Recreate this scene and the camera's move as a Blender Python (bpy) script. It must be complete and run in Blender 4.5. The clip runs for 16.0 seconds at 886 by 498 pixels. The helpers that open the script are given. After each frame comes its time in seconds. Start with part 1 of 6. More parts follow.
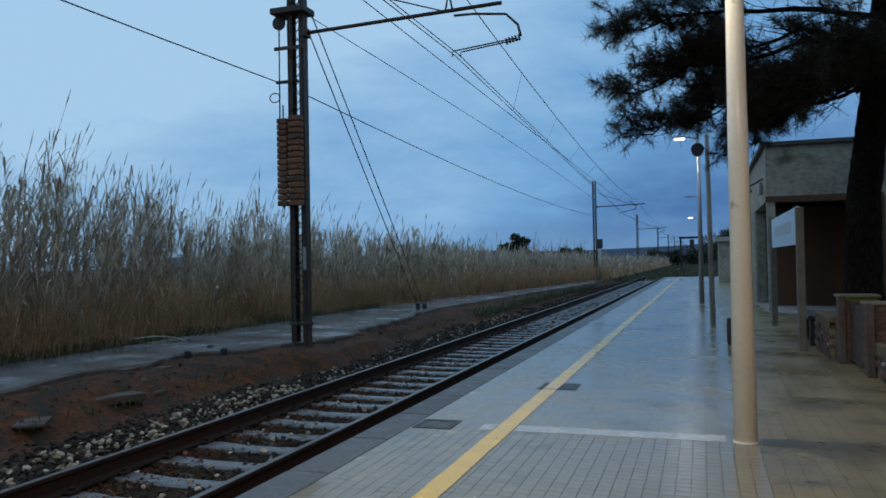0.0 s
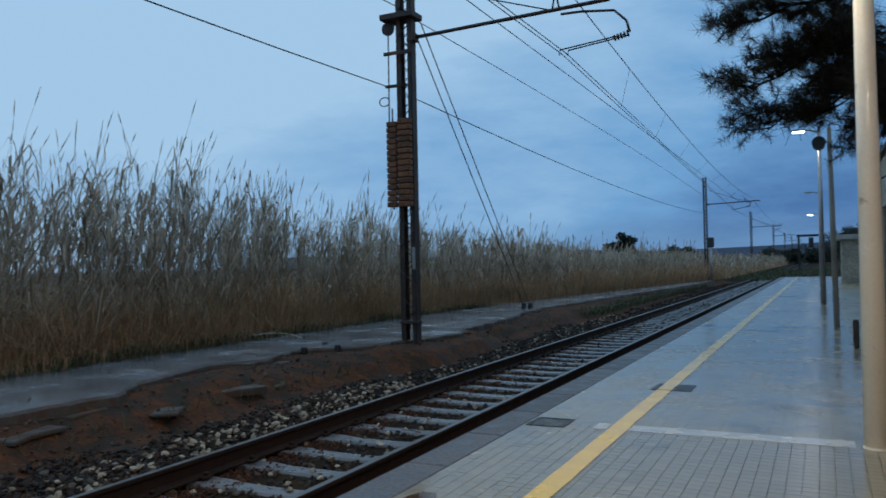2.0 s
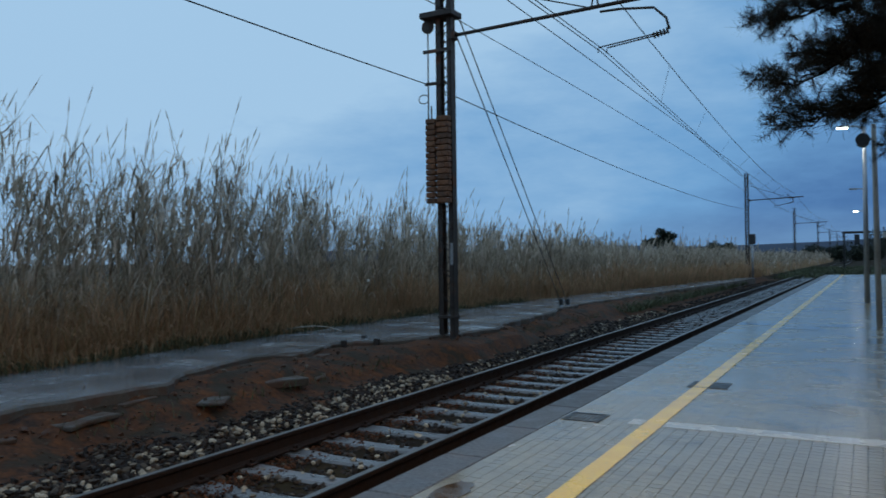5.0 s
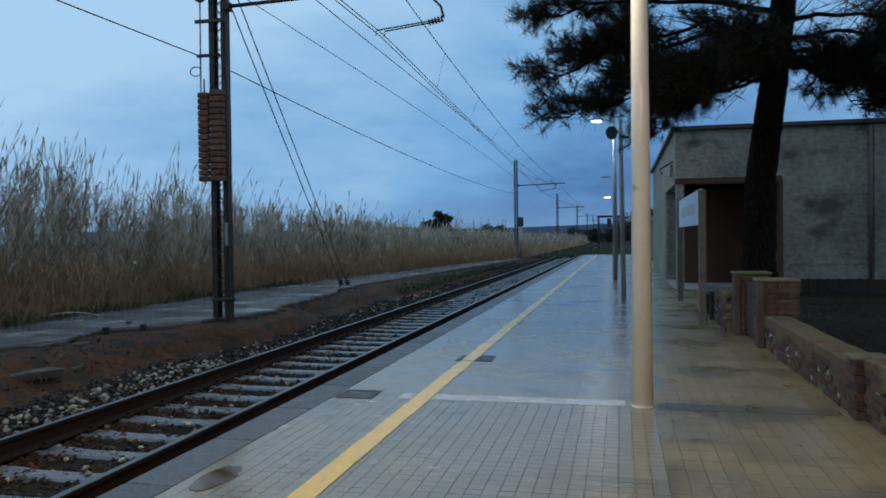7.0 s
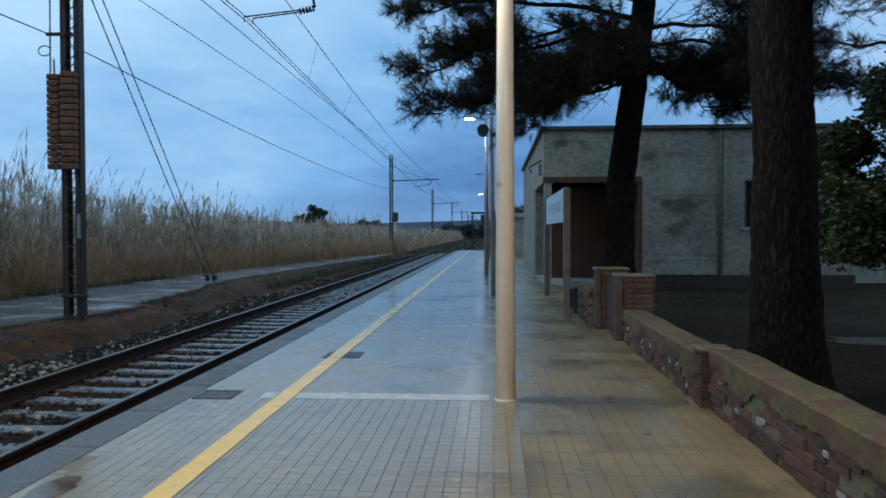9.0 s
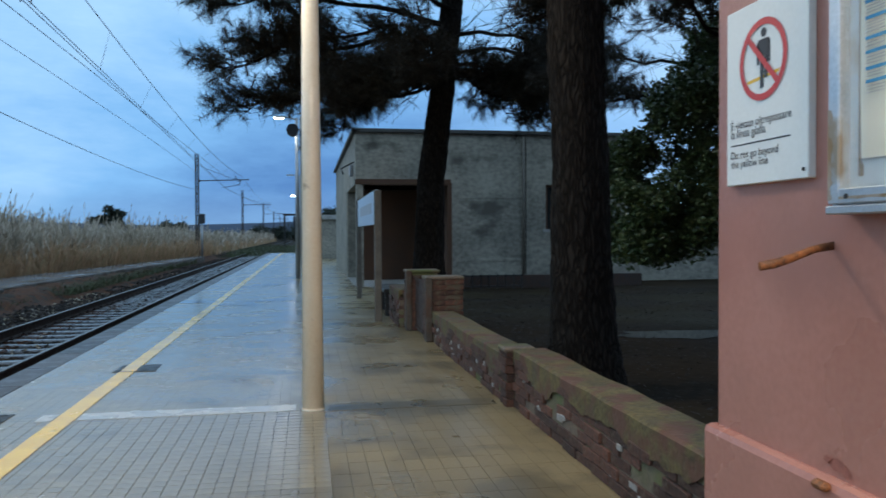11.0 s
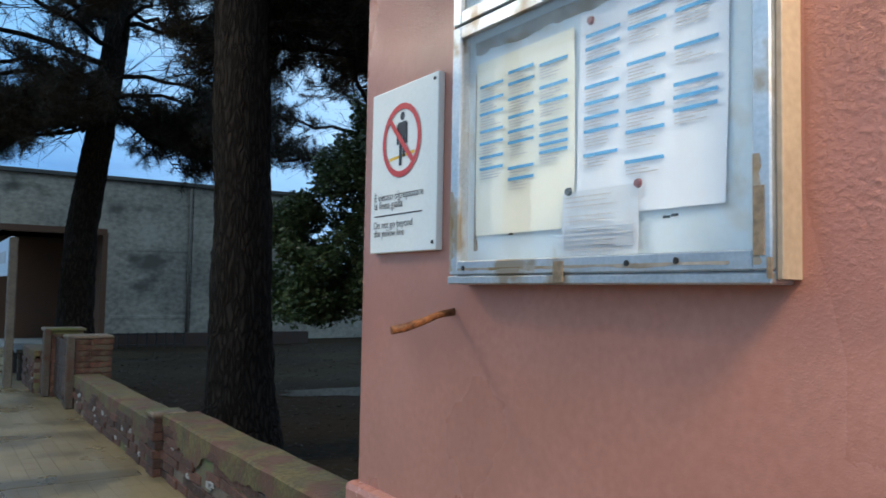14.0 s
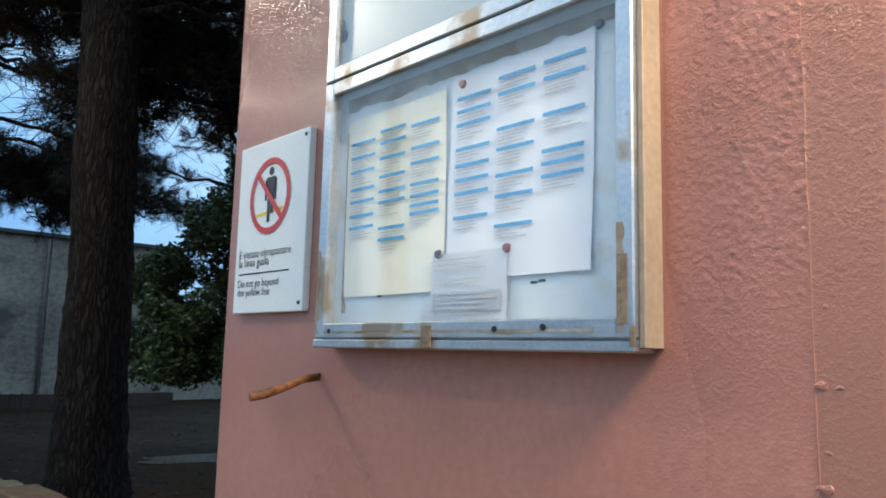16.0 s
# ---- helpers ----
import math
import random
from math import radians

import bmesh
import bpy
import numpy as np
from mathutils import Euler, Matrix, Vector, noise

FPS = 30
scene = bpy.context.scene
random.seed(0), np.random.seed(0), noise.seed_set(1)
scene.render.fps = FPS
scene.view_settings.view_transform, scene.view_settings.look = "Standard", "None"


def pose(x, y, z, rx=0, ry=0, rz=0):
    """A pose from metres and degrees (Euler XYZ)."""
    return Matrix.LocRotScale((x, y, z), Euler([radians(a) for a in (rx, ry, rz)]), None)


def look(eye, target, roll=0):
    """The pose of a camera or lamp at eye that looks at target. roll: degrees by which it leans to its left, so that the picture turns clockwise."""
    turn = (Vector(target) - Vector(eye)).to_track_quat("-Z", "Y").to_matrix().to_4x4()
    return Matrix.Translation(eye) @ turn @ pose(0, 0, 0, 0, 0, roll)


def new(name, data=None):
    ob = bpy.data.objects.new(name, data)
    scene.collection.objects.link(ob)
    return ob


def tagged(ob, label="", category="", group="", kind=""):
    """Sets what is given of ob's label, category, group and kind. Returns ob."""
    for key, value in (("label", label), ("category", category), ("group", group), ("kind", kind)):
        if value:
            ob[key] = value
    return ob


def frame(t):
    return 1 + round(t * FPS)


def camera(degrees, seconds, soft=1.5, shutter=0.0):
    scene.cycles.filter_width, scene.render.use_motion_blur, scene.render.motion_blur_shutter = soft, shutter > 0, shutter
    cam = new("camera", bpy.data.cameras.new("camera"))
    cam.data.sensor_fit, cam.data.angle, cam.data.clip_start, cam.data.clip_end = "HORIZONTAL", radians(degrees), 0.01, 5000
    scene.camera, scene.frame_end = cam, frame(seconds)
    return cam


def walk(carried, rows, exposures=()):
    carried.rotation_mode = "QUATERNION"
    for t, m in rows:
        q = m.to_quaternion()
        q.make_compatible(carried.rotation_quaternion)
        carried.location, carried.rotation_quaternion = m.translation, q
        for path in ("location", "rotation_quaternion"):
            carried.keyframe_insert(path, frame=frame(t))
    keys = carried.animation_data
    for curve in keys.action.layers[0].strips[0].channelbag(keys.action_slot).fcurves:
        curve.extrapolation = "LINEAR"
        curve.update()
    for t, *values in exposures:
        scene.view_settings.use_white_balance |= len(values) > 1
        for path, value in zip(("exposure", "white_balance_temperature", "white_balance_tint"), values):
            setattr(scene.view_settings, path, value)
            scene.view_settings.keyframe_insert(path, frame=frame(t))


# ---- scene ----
cam = camera(59.5, 16.0, soft=1.6, shutter=0.4)
PATH = [
    (0, (3.465, 0.4, 1.365), (2.831, 2.296, 1.4), -1.1),
    (0.5, (3.436, 0.366, 1.361), (2.752, 2.245, 1.397), -1.0),
    (1, (3.422, 0.319, 1.36), (2.689, 2.179, 1.397), -1.0),
    (1.5, (3.42, 0.28, 1.362), (2.624, 2.114, 1.4), -1.0),
    (2, (3.424, 0.273, 1.361), (2.545, 2.07, 1.401), -1.2),
    (2.5, (3.4, 0.233, 1.367), (2.42, 1.977, 1.407), -1.3),
    (3, (3.407, 0.105, 1.378), (2.317, 1.781, 1.42), -1.2),
    (3.2, (3.42, 0.073, 1.376), (2.286, 1.72, 1.42), -1.2),
    (5.3, (3.499, 0.123, 1.388), (2.61, 1.914, 1.408), -0.6),
    (5.5, (3.505, 0.13, 1.388), (2.674, 1.949, 1.403), -0.5),
    (6, (3.53, 0.13, 1.383), (2.843, 2.008, 1.386), -0.6),
    (6.5, (3.544, 0.157, 1.378), (2.987, 2.078, 1.365), -0.7),
    (7, (3.567, 0.123, 1.37), (3.122, 2.073, 1.342), -0.7),
    (7.5, (3.578, 0.077, 1.375), (3.225, 2.045, 1.332), -0.6),
    (8, (3.594, 0.092, 1.37), (3.31, 2.071, 1.325), -0.7),
    (8.2, (3.604, 0.111, 1.368), (3.348, 2.094, 1.324), -0.6),
    (10.3, (3.665, 0.352, 1.374), (3.817, 2.346, 1.331), -0.1),
    (10.5, (3.668, 0.358, 1.376), (3.874, 2.346, 1.333), -0.2),
    (11, (3.696, 0.37, 1.377), (4.042, 2.34, 1.337), -0.3),
    (11.5, (3.707, 0.36, 1.381), (4.201, 2.298, 1.348), -0.3),
    (12, (3.719, 0.361, 1.381), (4.362, 2.254, 1.367), -0.1),
    (12.5, (3.737, 0.346, 1.389), (4.52, 2.186, 1.403), -0.0),
    (13, (3.754, 0.333, 1.393), (4.669, 2.111, 1.439), 0.4),
    (13.5, (3.756, 0.312, 1.391), (4.784, 2.025, 1.472), 0.8),
    (14, (3.769, 0.311, 1.399), (4.88, 1.97, 1.511), 1.0),
    (14.5, (3.787, 0.321, 1.404), (4.965, 1.931, 1.552), 1.1),
    (15, (3.803, 0.333, 1.411), (5.041, 1.894, 1.593), 1.2),
    (15.5, (3.817, 0.343, 1.413), (5.112, 1.851, 1.637), 1.3),
    (16, (3.843, 0.351, 1.415), (5.185, 1.809, 1.685), 1.4),
]
walk(cam, [(t, look(eye, target, roll)) for t, eye, target, roll in PATH],
     ((0, -0.22), (2.5, -0.27), (5.5, -0.28), (8, 0.0), (10.5, 0.24), (12, 0.44), (13, 0.50), (14.5, 0.53), (16, 0.52)))

# ---- world and light ----
world = bpy.data.worlds.new("dusk_sky")
scene.world = world
world.use_nodes = True
WN, WL = world.node_tree.nodes, world.node_tree.links
WN.clear()


def wnode(kind, **values):
    n = WN.new(kind)
    for k, v in values.items():
        n.inputs[k].default_value = v
    return n


sky = WN.new("ShaderNodeTexSky")
sky.sky_type, sky.sun_disc = "NISHITA", False
sky.sun_elevation, sky.sun_rotation = radians(2.0), radians(250)
coord = WN.new("ShaderNodeTexCoord")
sep = WN.new("ShaderNodeSeparateXYZ")
WL.new(coord.outputs["Generated"], sep.inputs[0])
# brightness of the overcast dusk sky: lighter overhead and to both sides, darkest low over the line ahead
ms = WN.new("ShaderNodeMath"); ms.operation = "SUBTRACT"; ms.inputs[1].default_value = 0.10
WL.new(sep.outputs["X"], ms.inputs[0])
ma = WN.new("ShaderNodeMath"); ma.operation = "ABSOLUTE"
WL.new(ms.outputs[0], ma.inputs[0])
mx = WN.new("ShaderNodeMath"); mx.operation = "MULTIPLY_ADD"
mx.inputs[1].default_value, mx.inputs[2].default_value = 0.46, 0.13
WL.new(ma.outputs[0], mx.inputs[0])
mz = WN.new("ShaderNodeMath"); mz.operation = "MULTIPLY_ADD"
mz.inputs[1].default_value = 0.92
WL.new(sep.outputs["Z"], mz.inputs[0]); WL.new(mx.outputs[0], mz.inputs[2])
stretch = WN.new("ShaderNodeMapping")
stretch.inputs["Scale"].default_value = (1.0, 1.0, 3.2)
WL.new(coord.outputs["Generated"], stretch.inputs["Vector"])
cloud = wnode("ShaderNodeTexNoise", Scale=2.6, Detail=7.0, Roughness=0.62)
WL.new(stretch.outputs[0], cloud.inputs["Vector"])
mc = WN.new("ShaderNodeMath"); mc.operation = "MULTIPLY_ADD"
mc.inputs[1].default_value = 0.68
WL.new(cloud.outputs["Fac"], mc.inputs[0]); WL.new(mz.outputs[0], mc.inputs[2])
ramp = WN.new("ShaderNodeValToRGB")
els = ramp.color_ramp.elements
els[0].position, els[0].color = 0.30, (0.040, 0.112, 0.30, 1)
els[1].position, els[1].color = 1.0, (0.43, 0.68, 0.95, 1)
for p, c in ((0.50, (0.080, 0.215, 0.49, 1)), (0.72, (0.185, 0.425, 0.76, 1))):
    e = els.new(p)
    e.color = c
WL.new(mc.outputs[0], ramp.inputs[0])
low = WN.new("ShaderNodeMapRange")
low.inputs["From Min"].default_value, low.inputs["From Max"].default_value = 0.0, 0.06
low.inputs["To Min"].default_value, low.inputs["To Max"].default_value = 0.55, 0.0
WL.new(sep.outputs["Z"], low.inputs["Value"])
band = WN.new("ShaderNodeMixRGB")
band.inputs[2].default_value = (0.20, 0.35, 0.56, 1)
WL.new(low.outputs[0], band.inputs[0]); WL.new(ramp.outputs[0], band.inputs[1])
bg1 = wnode("ShaderNodeBackground", Strength=1.0)
pale = WN.new("ShaderNodeMapRange")   # thinner, paler cloud over the garden side
pale.inputs["From Min"].default_value, pale.inputs["From Max"].default_value = 0.10, 0.70
pale.inputs["To Min"].default_value, pale.inputs["To Max"].default_value = 0.0, 0.40
WL.new(sep.outputs["X"], pale.inputs["Value"])
veil = WN.new("ShaderNodeMixRGB")
veil.inputs[2].default_value = (0.50, 0.65, 0.88, 1)
WL.new(pale.outputs[0], veil.inputs[0]); WL.new(band.outputs[0], veil.inputs[1])
WL.new(veil.outputs[0], bg1.inputs["Color"])
bg2 = wnode("ShaderNodeBackground", Strength=0.006)
WL.new(sky.outputs[0], bg2.inputs["Color"])
both = WN.new("ShaderNodeAddShader")
WL.new(bg1.outputs[0], both.inputs[0]); WL.new(bg2.outputs[0], both.inputs[1])
wout = WN.new("ShaderNodeOutputWorld")
WL.new(both.outputs[0], wout.inputs["Surface"])


def lamp_light(name, kind, place, aim, energy, colour, size=0.2, cone=150):
    data = bpy.data.lights.new(name, kind)
    data.energy, data.color = energy, colour
    if kind == "AREA":
        data.size = size
    elif kind == "SUN":
        data.angle = radians(size)
    else:
        data.shadow_soft_size = size
    if kind == "SPOT":
        data.spot_size, data.spot_blend = radians(cone), 0.6
    ob = new(name, data)
    ob.matrix_world = look(place, aim)
    return ob


lamp_light("dusk_sun", "SUN", (-30, -20, 30), (0, 0, 0), 0.12, (0.75, 0.87, 1.0), 40)
WARM, COOL = (1.0, 0.77, 0.52), (1.0, 0.93, 0.80)
lamp_light("station_lamp_light", "SPOT", (4.80, -0.5, 3.62), (4.4, 3.6, 0.6), 415, WARM, 0.45, 170)
lamp_light("platform_lamp_light", "SPOT", (3.055, 6.54, 4.86), (3.33, 5.8, 0), 300, (1.0, 0.86, 0.66), 0.32, 165)
lamp_light("far_platform_lamp_light", "SPOT", (2.98, 24.7, 4.86), (2.98, 24.7, 0), 15, COOL, 0.12, 150)

# ---- materials ----


def mat(name, c1, c2, scale=8.0, rough=0.7, rough2=None, bump=0.15, fine=60.0, metal=0.0, spots=None, spot_scale=2.0, spot_at=0.6, island=None, spec=0.5, obj_random=0.0, coords="Object", stretch=(1, 1, 1)):
    """Two colours mixed by coarse and fine noise, a third in spots, roughness and relief from the same noises."""
    m = bpy.data.materials.new(name)
    m.use_nodes = True
    n, l = m.node_tree.nodes, m.node_tree.links
    p = n["Principled BSDF"]
    p.inputs["Metallic"].default_value = metal
    p.inputs["Specular IOR Level"].default_value = spec
    tc = n.new("ShaderNodeTexCoord")
    mp = n.new("ShaderNodeMapping")
    mp.inputs["Scale"].default_value = stretch
    l.new(tc.outputs[coords], mp.inputs["Vector"])
    a = n.new("ShaderNodeTexNoise")
    a.inputs["Scale"].default_value, a.inputs["Detail"].default_value = scale, 5
    b = n.new("ShaderNodeTexNoise")
    b.inputs["Scale"].default_value, b.inputs["Detail"].default_value = fine, 4
    l.new(mp.outputs[0], a.inputs["Vector"]); l.new(mp.outputs[0], b.inputs["Vector"])
    add = n.new("ShaderNodeMath"); add.operation = "MULTIPLY_ADD"
    add.inputs[1].default_value = 0.5
    half = n.new("ShaderNodeMath"); half.operation = "MULTIPLY"; half.inputs[1].default_value = 0.55
    l.new(a.outputs["Fac"], half.inputs[0])
    l.new(b.outputs["Fac"], add.inputs[0]); l.new(half.outputs[0], add.inputs[2])
    r = n.new("ShaderNodeValToRGB")
    e = r.color_ramp.elements
    e[0].position, e[0].color = 0.36, (*c1, 1)
    e[1].position, e[1].color = 0.68, (*c2, 1)
    fac = add.outputs[0]
    l.new(fac, r.inputs[0])
    colour = r.outputs[0]
    if island is not None or obj_random:
        mixr = n.new("ShaderNodeMixRGB")
        rr = n.new("ShaderNodeValToRGB")
        if island is not None:
            g = n.new("ShaderNodeNewGeometry")
            l.new(g.outputs["Random Per Island"], rr.inputs[0])
            er = rr.color_ramp.elements
            er[0].color, er[1].color = (*island[0], 1), (*island[-1], 1)
            for k, c in enumerate(island[1:-1], 1):
                er.new(k / (len(island) - 1)).color = (*c, 1)
            mixr.blend_type = "MULTIPLY"
            mixr.inputs[0].default_value = 1.0
        else:
            g = n.new("ShaderNodeObjectInfo")
            l.new(g.outputs["Random"], rr.inputs[0])
            er = rr.color_ramp.elements
            lo = 1 - obj_random
            er[0].color, er[1].color = (lo, lo, lo, 1), (1 + obj_random, 1 + obj_random * 0.8, 1 + obj_random * 0.7, 1)
            mixr.blend_type = "MULTIPLY"
            mixr.inputs[0].default_value = 1.0
        l.new(colour, mixr.inputs[1]); l.new(rr.outputs[0], mixr.inputs[2])
        colour = mixr.outputs[0]
    if spots:
        sn = n.new("ShaderNodeTexNoise")
        sn.inputs["Scale"].default_value, sn.inputs["Detail"].default_value = spot_scale, 6
        l.new(mp.outputs[0], sn.inputs["Vector"])
        sr = n.new("ShaderNodeValToRGB")
        sr.color_ramp.elements[0].position, sr.color_ramp.elements[1].position = spot_at - 0.05, spot_at + 0.05
        l.new(sn.outputs["Fac"], sr.inputs[0])
        mixs = n.new("ShaderNodeMixRGB")
        mixs.inputs[2].default_value = (*spots, 1)
        l.new(sr.outputs[0], mixs.inputs[0]); l.new(colour, mixs.inputs[1])
        colour = mixs.outputs[0]
    l.new(colour, p.inputs["Base Color"])
    if rough2 is None:
        rough2 = min(1.0, rough + 0.1)
    mr = n.new("ShaderNodeMapRange")
    mr.inputs["From Min"].default_value, mr.inputs["From Max"].default_value = 0.35, 0.65
    mr.inputs["To Min"].default_value, mr.inputs["To Max"].default_value = rough, rough2
    l.new(a.outputs["Fac"], mr.inputs["Value"]); l.new(mr.outputs[0], p.inputs["Roughness"])
    if bump:
        bp = n.new("ShaderNodeBump")
        bp.inputs["Strength"].default_value, bp.inputs["Distance"].default_value = bump, 0.02
        l.new(fac, bp.inputs["Height"]); l.new(bp.outputs[0], p.inputs["Normal"])
    return m


def glow(name, colour, strength):
    m = bpy.data.materials.new(name)
    m.use_nodes = True
    p = m.node_tree.nodes["Principled BSDF"]
    p.inputs["Base Color"].default_value = (*colour, 1)
    p.inputs["Emission Color"].default_value = (*colour, 1)
    p.inputs["Emission Strength"].default_value = strength
    return m


def glass_mat(name):
    m = bpy.data.materials.new(name)
    m.use_nodes = True
    p = m.node_tree.nodes["Principled BSDF"]
    p.inputs["Base Color"].default_value = (0.93, 0.97, 0.98, 1)
    p.inputs["Transmission Weight"].default_value, p.inputs["Roughness"].default_value, p.inputs["IOR"].default_value = 1.0, 0.03, 1.45
    return m


M_TILE = mat("wet_tile", (0.195, 0.168, 0.118), (0.285, 0.245, 0.178), 1.6, 0.15, 0.29, 0.06, 70, spots=(0.165, 0.143, 0.105), spot_scale=0.9, spot_at=0.60, obj_random=0.05)
M_TILE_STUFF = mat("wet_tile_joined", (0.195, 0.168, 0.118), (0.285, 0.245, 0.178), 1.6, 0.15, 0.29, 0.06, 70, spots=(0.165, 0.143, 0.105), spot_scale=0.9, spot_at=0.60, island=((0.93, 0.93, 0.93), (1.05, 1.04, 1.03)))
M_SLAB = mat("rough_wet_slab", (0.165, 0.126, 0.066), (0.255, 0.196, 0.108), 1.1, 0.22, 0.42, 0.08, 60, spots=(0.125, 0.098, 0.056), spot_scale=1.5, spot_at=0.57, island=((0.90, 0.895, 0.89), (1.0, 1.0, 1.0), (1.04, 1.03, 1.02)))
M_OLDPOST = mat("weathered_post", (0.07, 0.06, 0.048), (0.15, 0.13, 0.105), 5, 0.6, 0.8, 0.2, 50)
M_GROUT = mat("dark_joint", (0.125, 0.105, 0.072), (0.185, 0.158, 0.112), 6, 0.25, 0.5, 0.1)
M_COPING = mat("wet_stone_edge", (0.026, 0.029, 0.034), (0.125, 0.13, 0.14), 4.5, 0.38, 0.70, 0.2, 30, obj_random=0.25)
M_CONCRETE = mat("concrete", (0.20, 0.19, 0.175), (0.34, 0.33, 0.31), 4, 0.5, 0.8, 0.2, 70)
M_PALE = mat("pale_strip", (0.36, 0.34, 0.30), (0.48, 0.46, 0.42), 5, 0.15, 0.35, 0.08, 60)
M_YELLOW = mat("yellow_paint", (0.78, 0.43, 0.030), (0.85, 0.52, 0.06), 3, 0.12, 0.28, 0.08, 60, spots=(0.45, 0.33, 0.12), spot_scale=7, spot_at=0.68)
M_IRON = mat("dark_iron", (0.02, 0.02, 0.022), (0.06, 0.055, 0.05), 10, 0.35, 0.6, 0.2, 60, metal=0.6)
M_RAIL = mat("rusty_rail", (0.010, 0.0055, 0.004), (0.028, 0.014, 0.009), 9, 0.6, 0.85, 0.2, 50, metal=0.0, spec=0.2)
M_RAILTOP = mat("rail_head_steel", (0.10, 0.085, 0.075), (0.24, 0.22, 0.21), 12, 0.32, 0.5, 0.05, 80, metal=1.0)
M_SLEEPER = mat("sleeper_concrete", (0.070, 0.073, 0.080), (0.15, 0.155, 0.165), 5, 0.18, 0.45, 0.2, 50, obj_random=0.2)
M_BALLAST = mat("ballast_stone", (0.55, 0.52, 0.50), (0.95, 0.93, 0.9), 20, 0.65, 0.9, 0.3, 120, spec=0.25, island=((0.013, 0.012, 0.013), (0.028, 0.021, 0.018), (0.018, 0.016, 0.017), (0.034, 0.027, 0.024), (0.050, 0.030, 0.020), (0.11, 0.095, 0.078)))
M_GROUND = mat("damp_earth", (0.011, 0.0075, 0.0045), (0.034, 0.022, 0.012), 0.7, 0.8, 0.98, 0.5, 9, spec=0.06, spots=(0.030, 0.022, 0.011), spot_scale=0.35, spot_at=0.55)
M_SOIL = mat("rusty_soil", (0.018, 0.010, 0.007), (0.115, 0.042, 0.015), 4.2, 0.8, 0.95, 1.0, 16, spec=0.2, spots=(0.030, 0.022, 0.014), spot_scale=2.6, spot_at=0.56)
M_ASPHALT = mat("wet_asphalt", (0.095, 0.10, 0.11), (0.22, 0.23, 0.245), 1.2, 0.09, 0.28, 0.06, 40, spots=(0.29, 0.29, 0.29), spot_scale=0.8, spot_at=0.62)
M_STEEL = mat("weathered_steel", (0.025, 0.021, 0.020), (0.075, 0.062, 0.055), 6, 0.5, 0.75, 0.15, 40, metal=0.5, spots=(0.11, 0.05, 0.03), spot_scale=3, spot_at=0.62)
M_GALV = mat("galvanised_steel", (0.22, 0.23, 0.24), (0.36, 0.37, 0.38), 8, 0.35, 0.55, 0.08, 60, metal=0.7)
M_RUST = mat("rusty_weight", (0.055, 0.026, 0.014), (0.19, 0.088, 0.042), 9, 0.65, 0.9, 0.4, 50, obj_random=0.3)
M_WIRE = mat("wire", (0.015, 0.015, 0.016), (0.04, 0.04, 0.042), 10, 0.5, 0.6, 0, metal=0.5)
M_CREAM = mat("cream_paint", (0.85, 0.73, 0.55), (0.92, 0.82, 0.66), 2.5, 0.14, 0.28, 0.03, 40, spots=(0.52, 0.42, 0.30), spot_scale=9, spot_at=0.70)
M_BLACK = mat("black_plastic", (0.012, 0.012, 0.013), (0.025, 0.025, 0.027), 10, 0.4, 0.5, 0.03)
M_PINK = mat("salmon_plaster", (0.395, 0.166, 0.123), (0.475, 0.215, 0.165), 1.3, 0.24, 0.40, 0.22, 38, spots=(0.40, 0.17, 0.13), spot_scale=0.9, spot_at=0.56)
M_ALU = mat("aluminium", (0.40, 0.445, 0.49), (0.56, 0.61, 0.66), 6, 0.32, 0.5, 0.05, 80, metal=0.85, spots=(0.33, 0.28, 0.22), spot_scale=6, spot_at=0.60)
M_TAN = mat("tan_painted_side", (0.28, 0.225, 0.17), (0.40, 0.325, 0.25), 5, 0.4, 0.55, 0.05, 50)
M_BACK = mat("board_backing", (0.55, 0.66, 0.76), (0.65, 0.75, 0.84), 2, 0.4, 0.5, 0.02, spots=(0.50, 0.45, 0.38), spot_scale=3.1, spot_at=0.60)
# blue-grey holds the sky reflection of the case's upper pane
M_SKYPANEL = mat("sky_tinted_panel", (0.26, 0.34, 0.40), (0.34, 0.42, 0.48), 2, 0.3, 0.4, 0.02)
M_PAPER = mat("white_paper", (0.66, 0.72, 0.83), (0.74, 0.80, 0.90), 4, 0.6, 0.7, 0.06, 9)
M_YPAPER = mat("yellow_paper", (0.72, 0.735, 0.665), (0.79, 0.80, 0.735), 4, 0.6, 0.7, 0.06, 9)
M_NOTE = mat("grey_note_paper", (0.54, 0.60, 0.69), (0.62, 0.68, 0.76), 5, 0.6, 0.7, 0.05, 9)
M_GATE = mat("brown_gate_sheet", (0.014, 0.009, 0.007), (0.060, 0.028, 0.016), 9, 0.55, 0.8, 0.3, 50)
M_GREYBLOCK = mat("grey_block_print", (0.33, 0.38, 0.46), (0.42, 0.47, 0.55), 9, 0.6, 0.7, 0)
M_DIRT = mat("grimy_smear", (0.20, 0.165, 0.125), (0.40, 0.36, 0.31), 9, 0.5, 0.8, 0.05, 40, spots=(0.22, 0.15, 0.08), spot_scale=7, spot_at=0.6)
M_BLUE = mat("blue_print", (0.03, 0.26, 0.56), (0.06, 0.34, 0.66), 20, 0.55, 0.65, 0)
M_GREYINK = mat("grey_print", (0.40, 0.42, 0.46), (0.52, 0.54, 0.58), 60, 0.6, 0.7, 0)
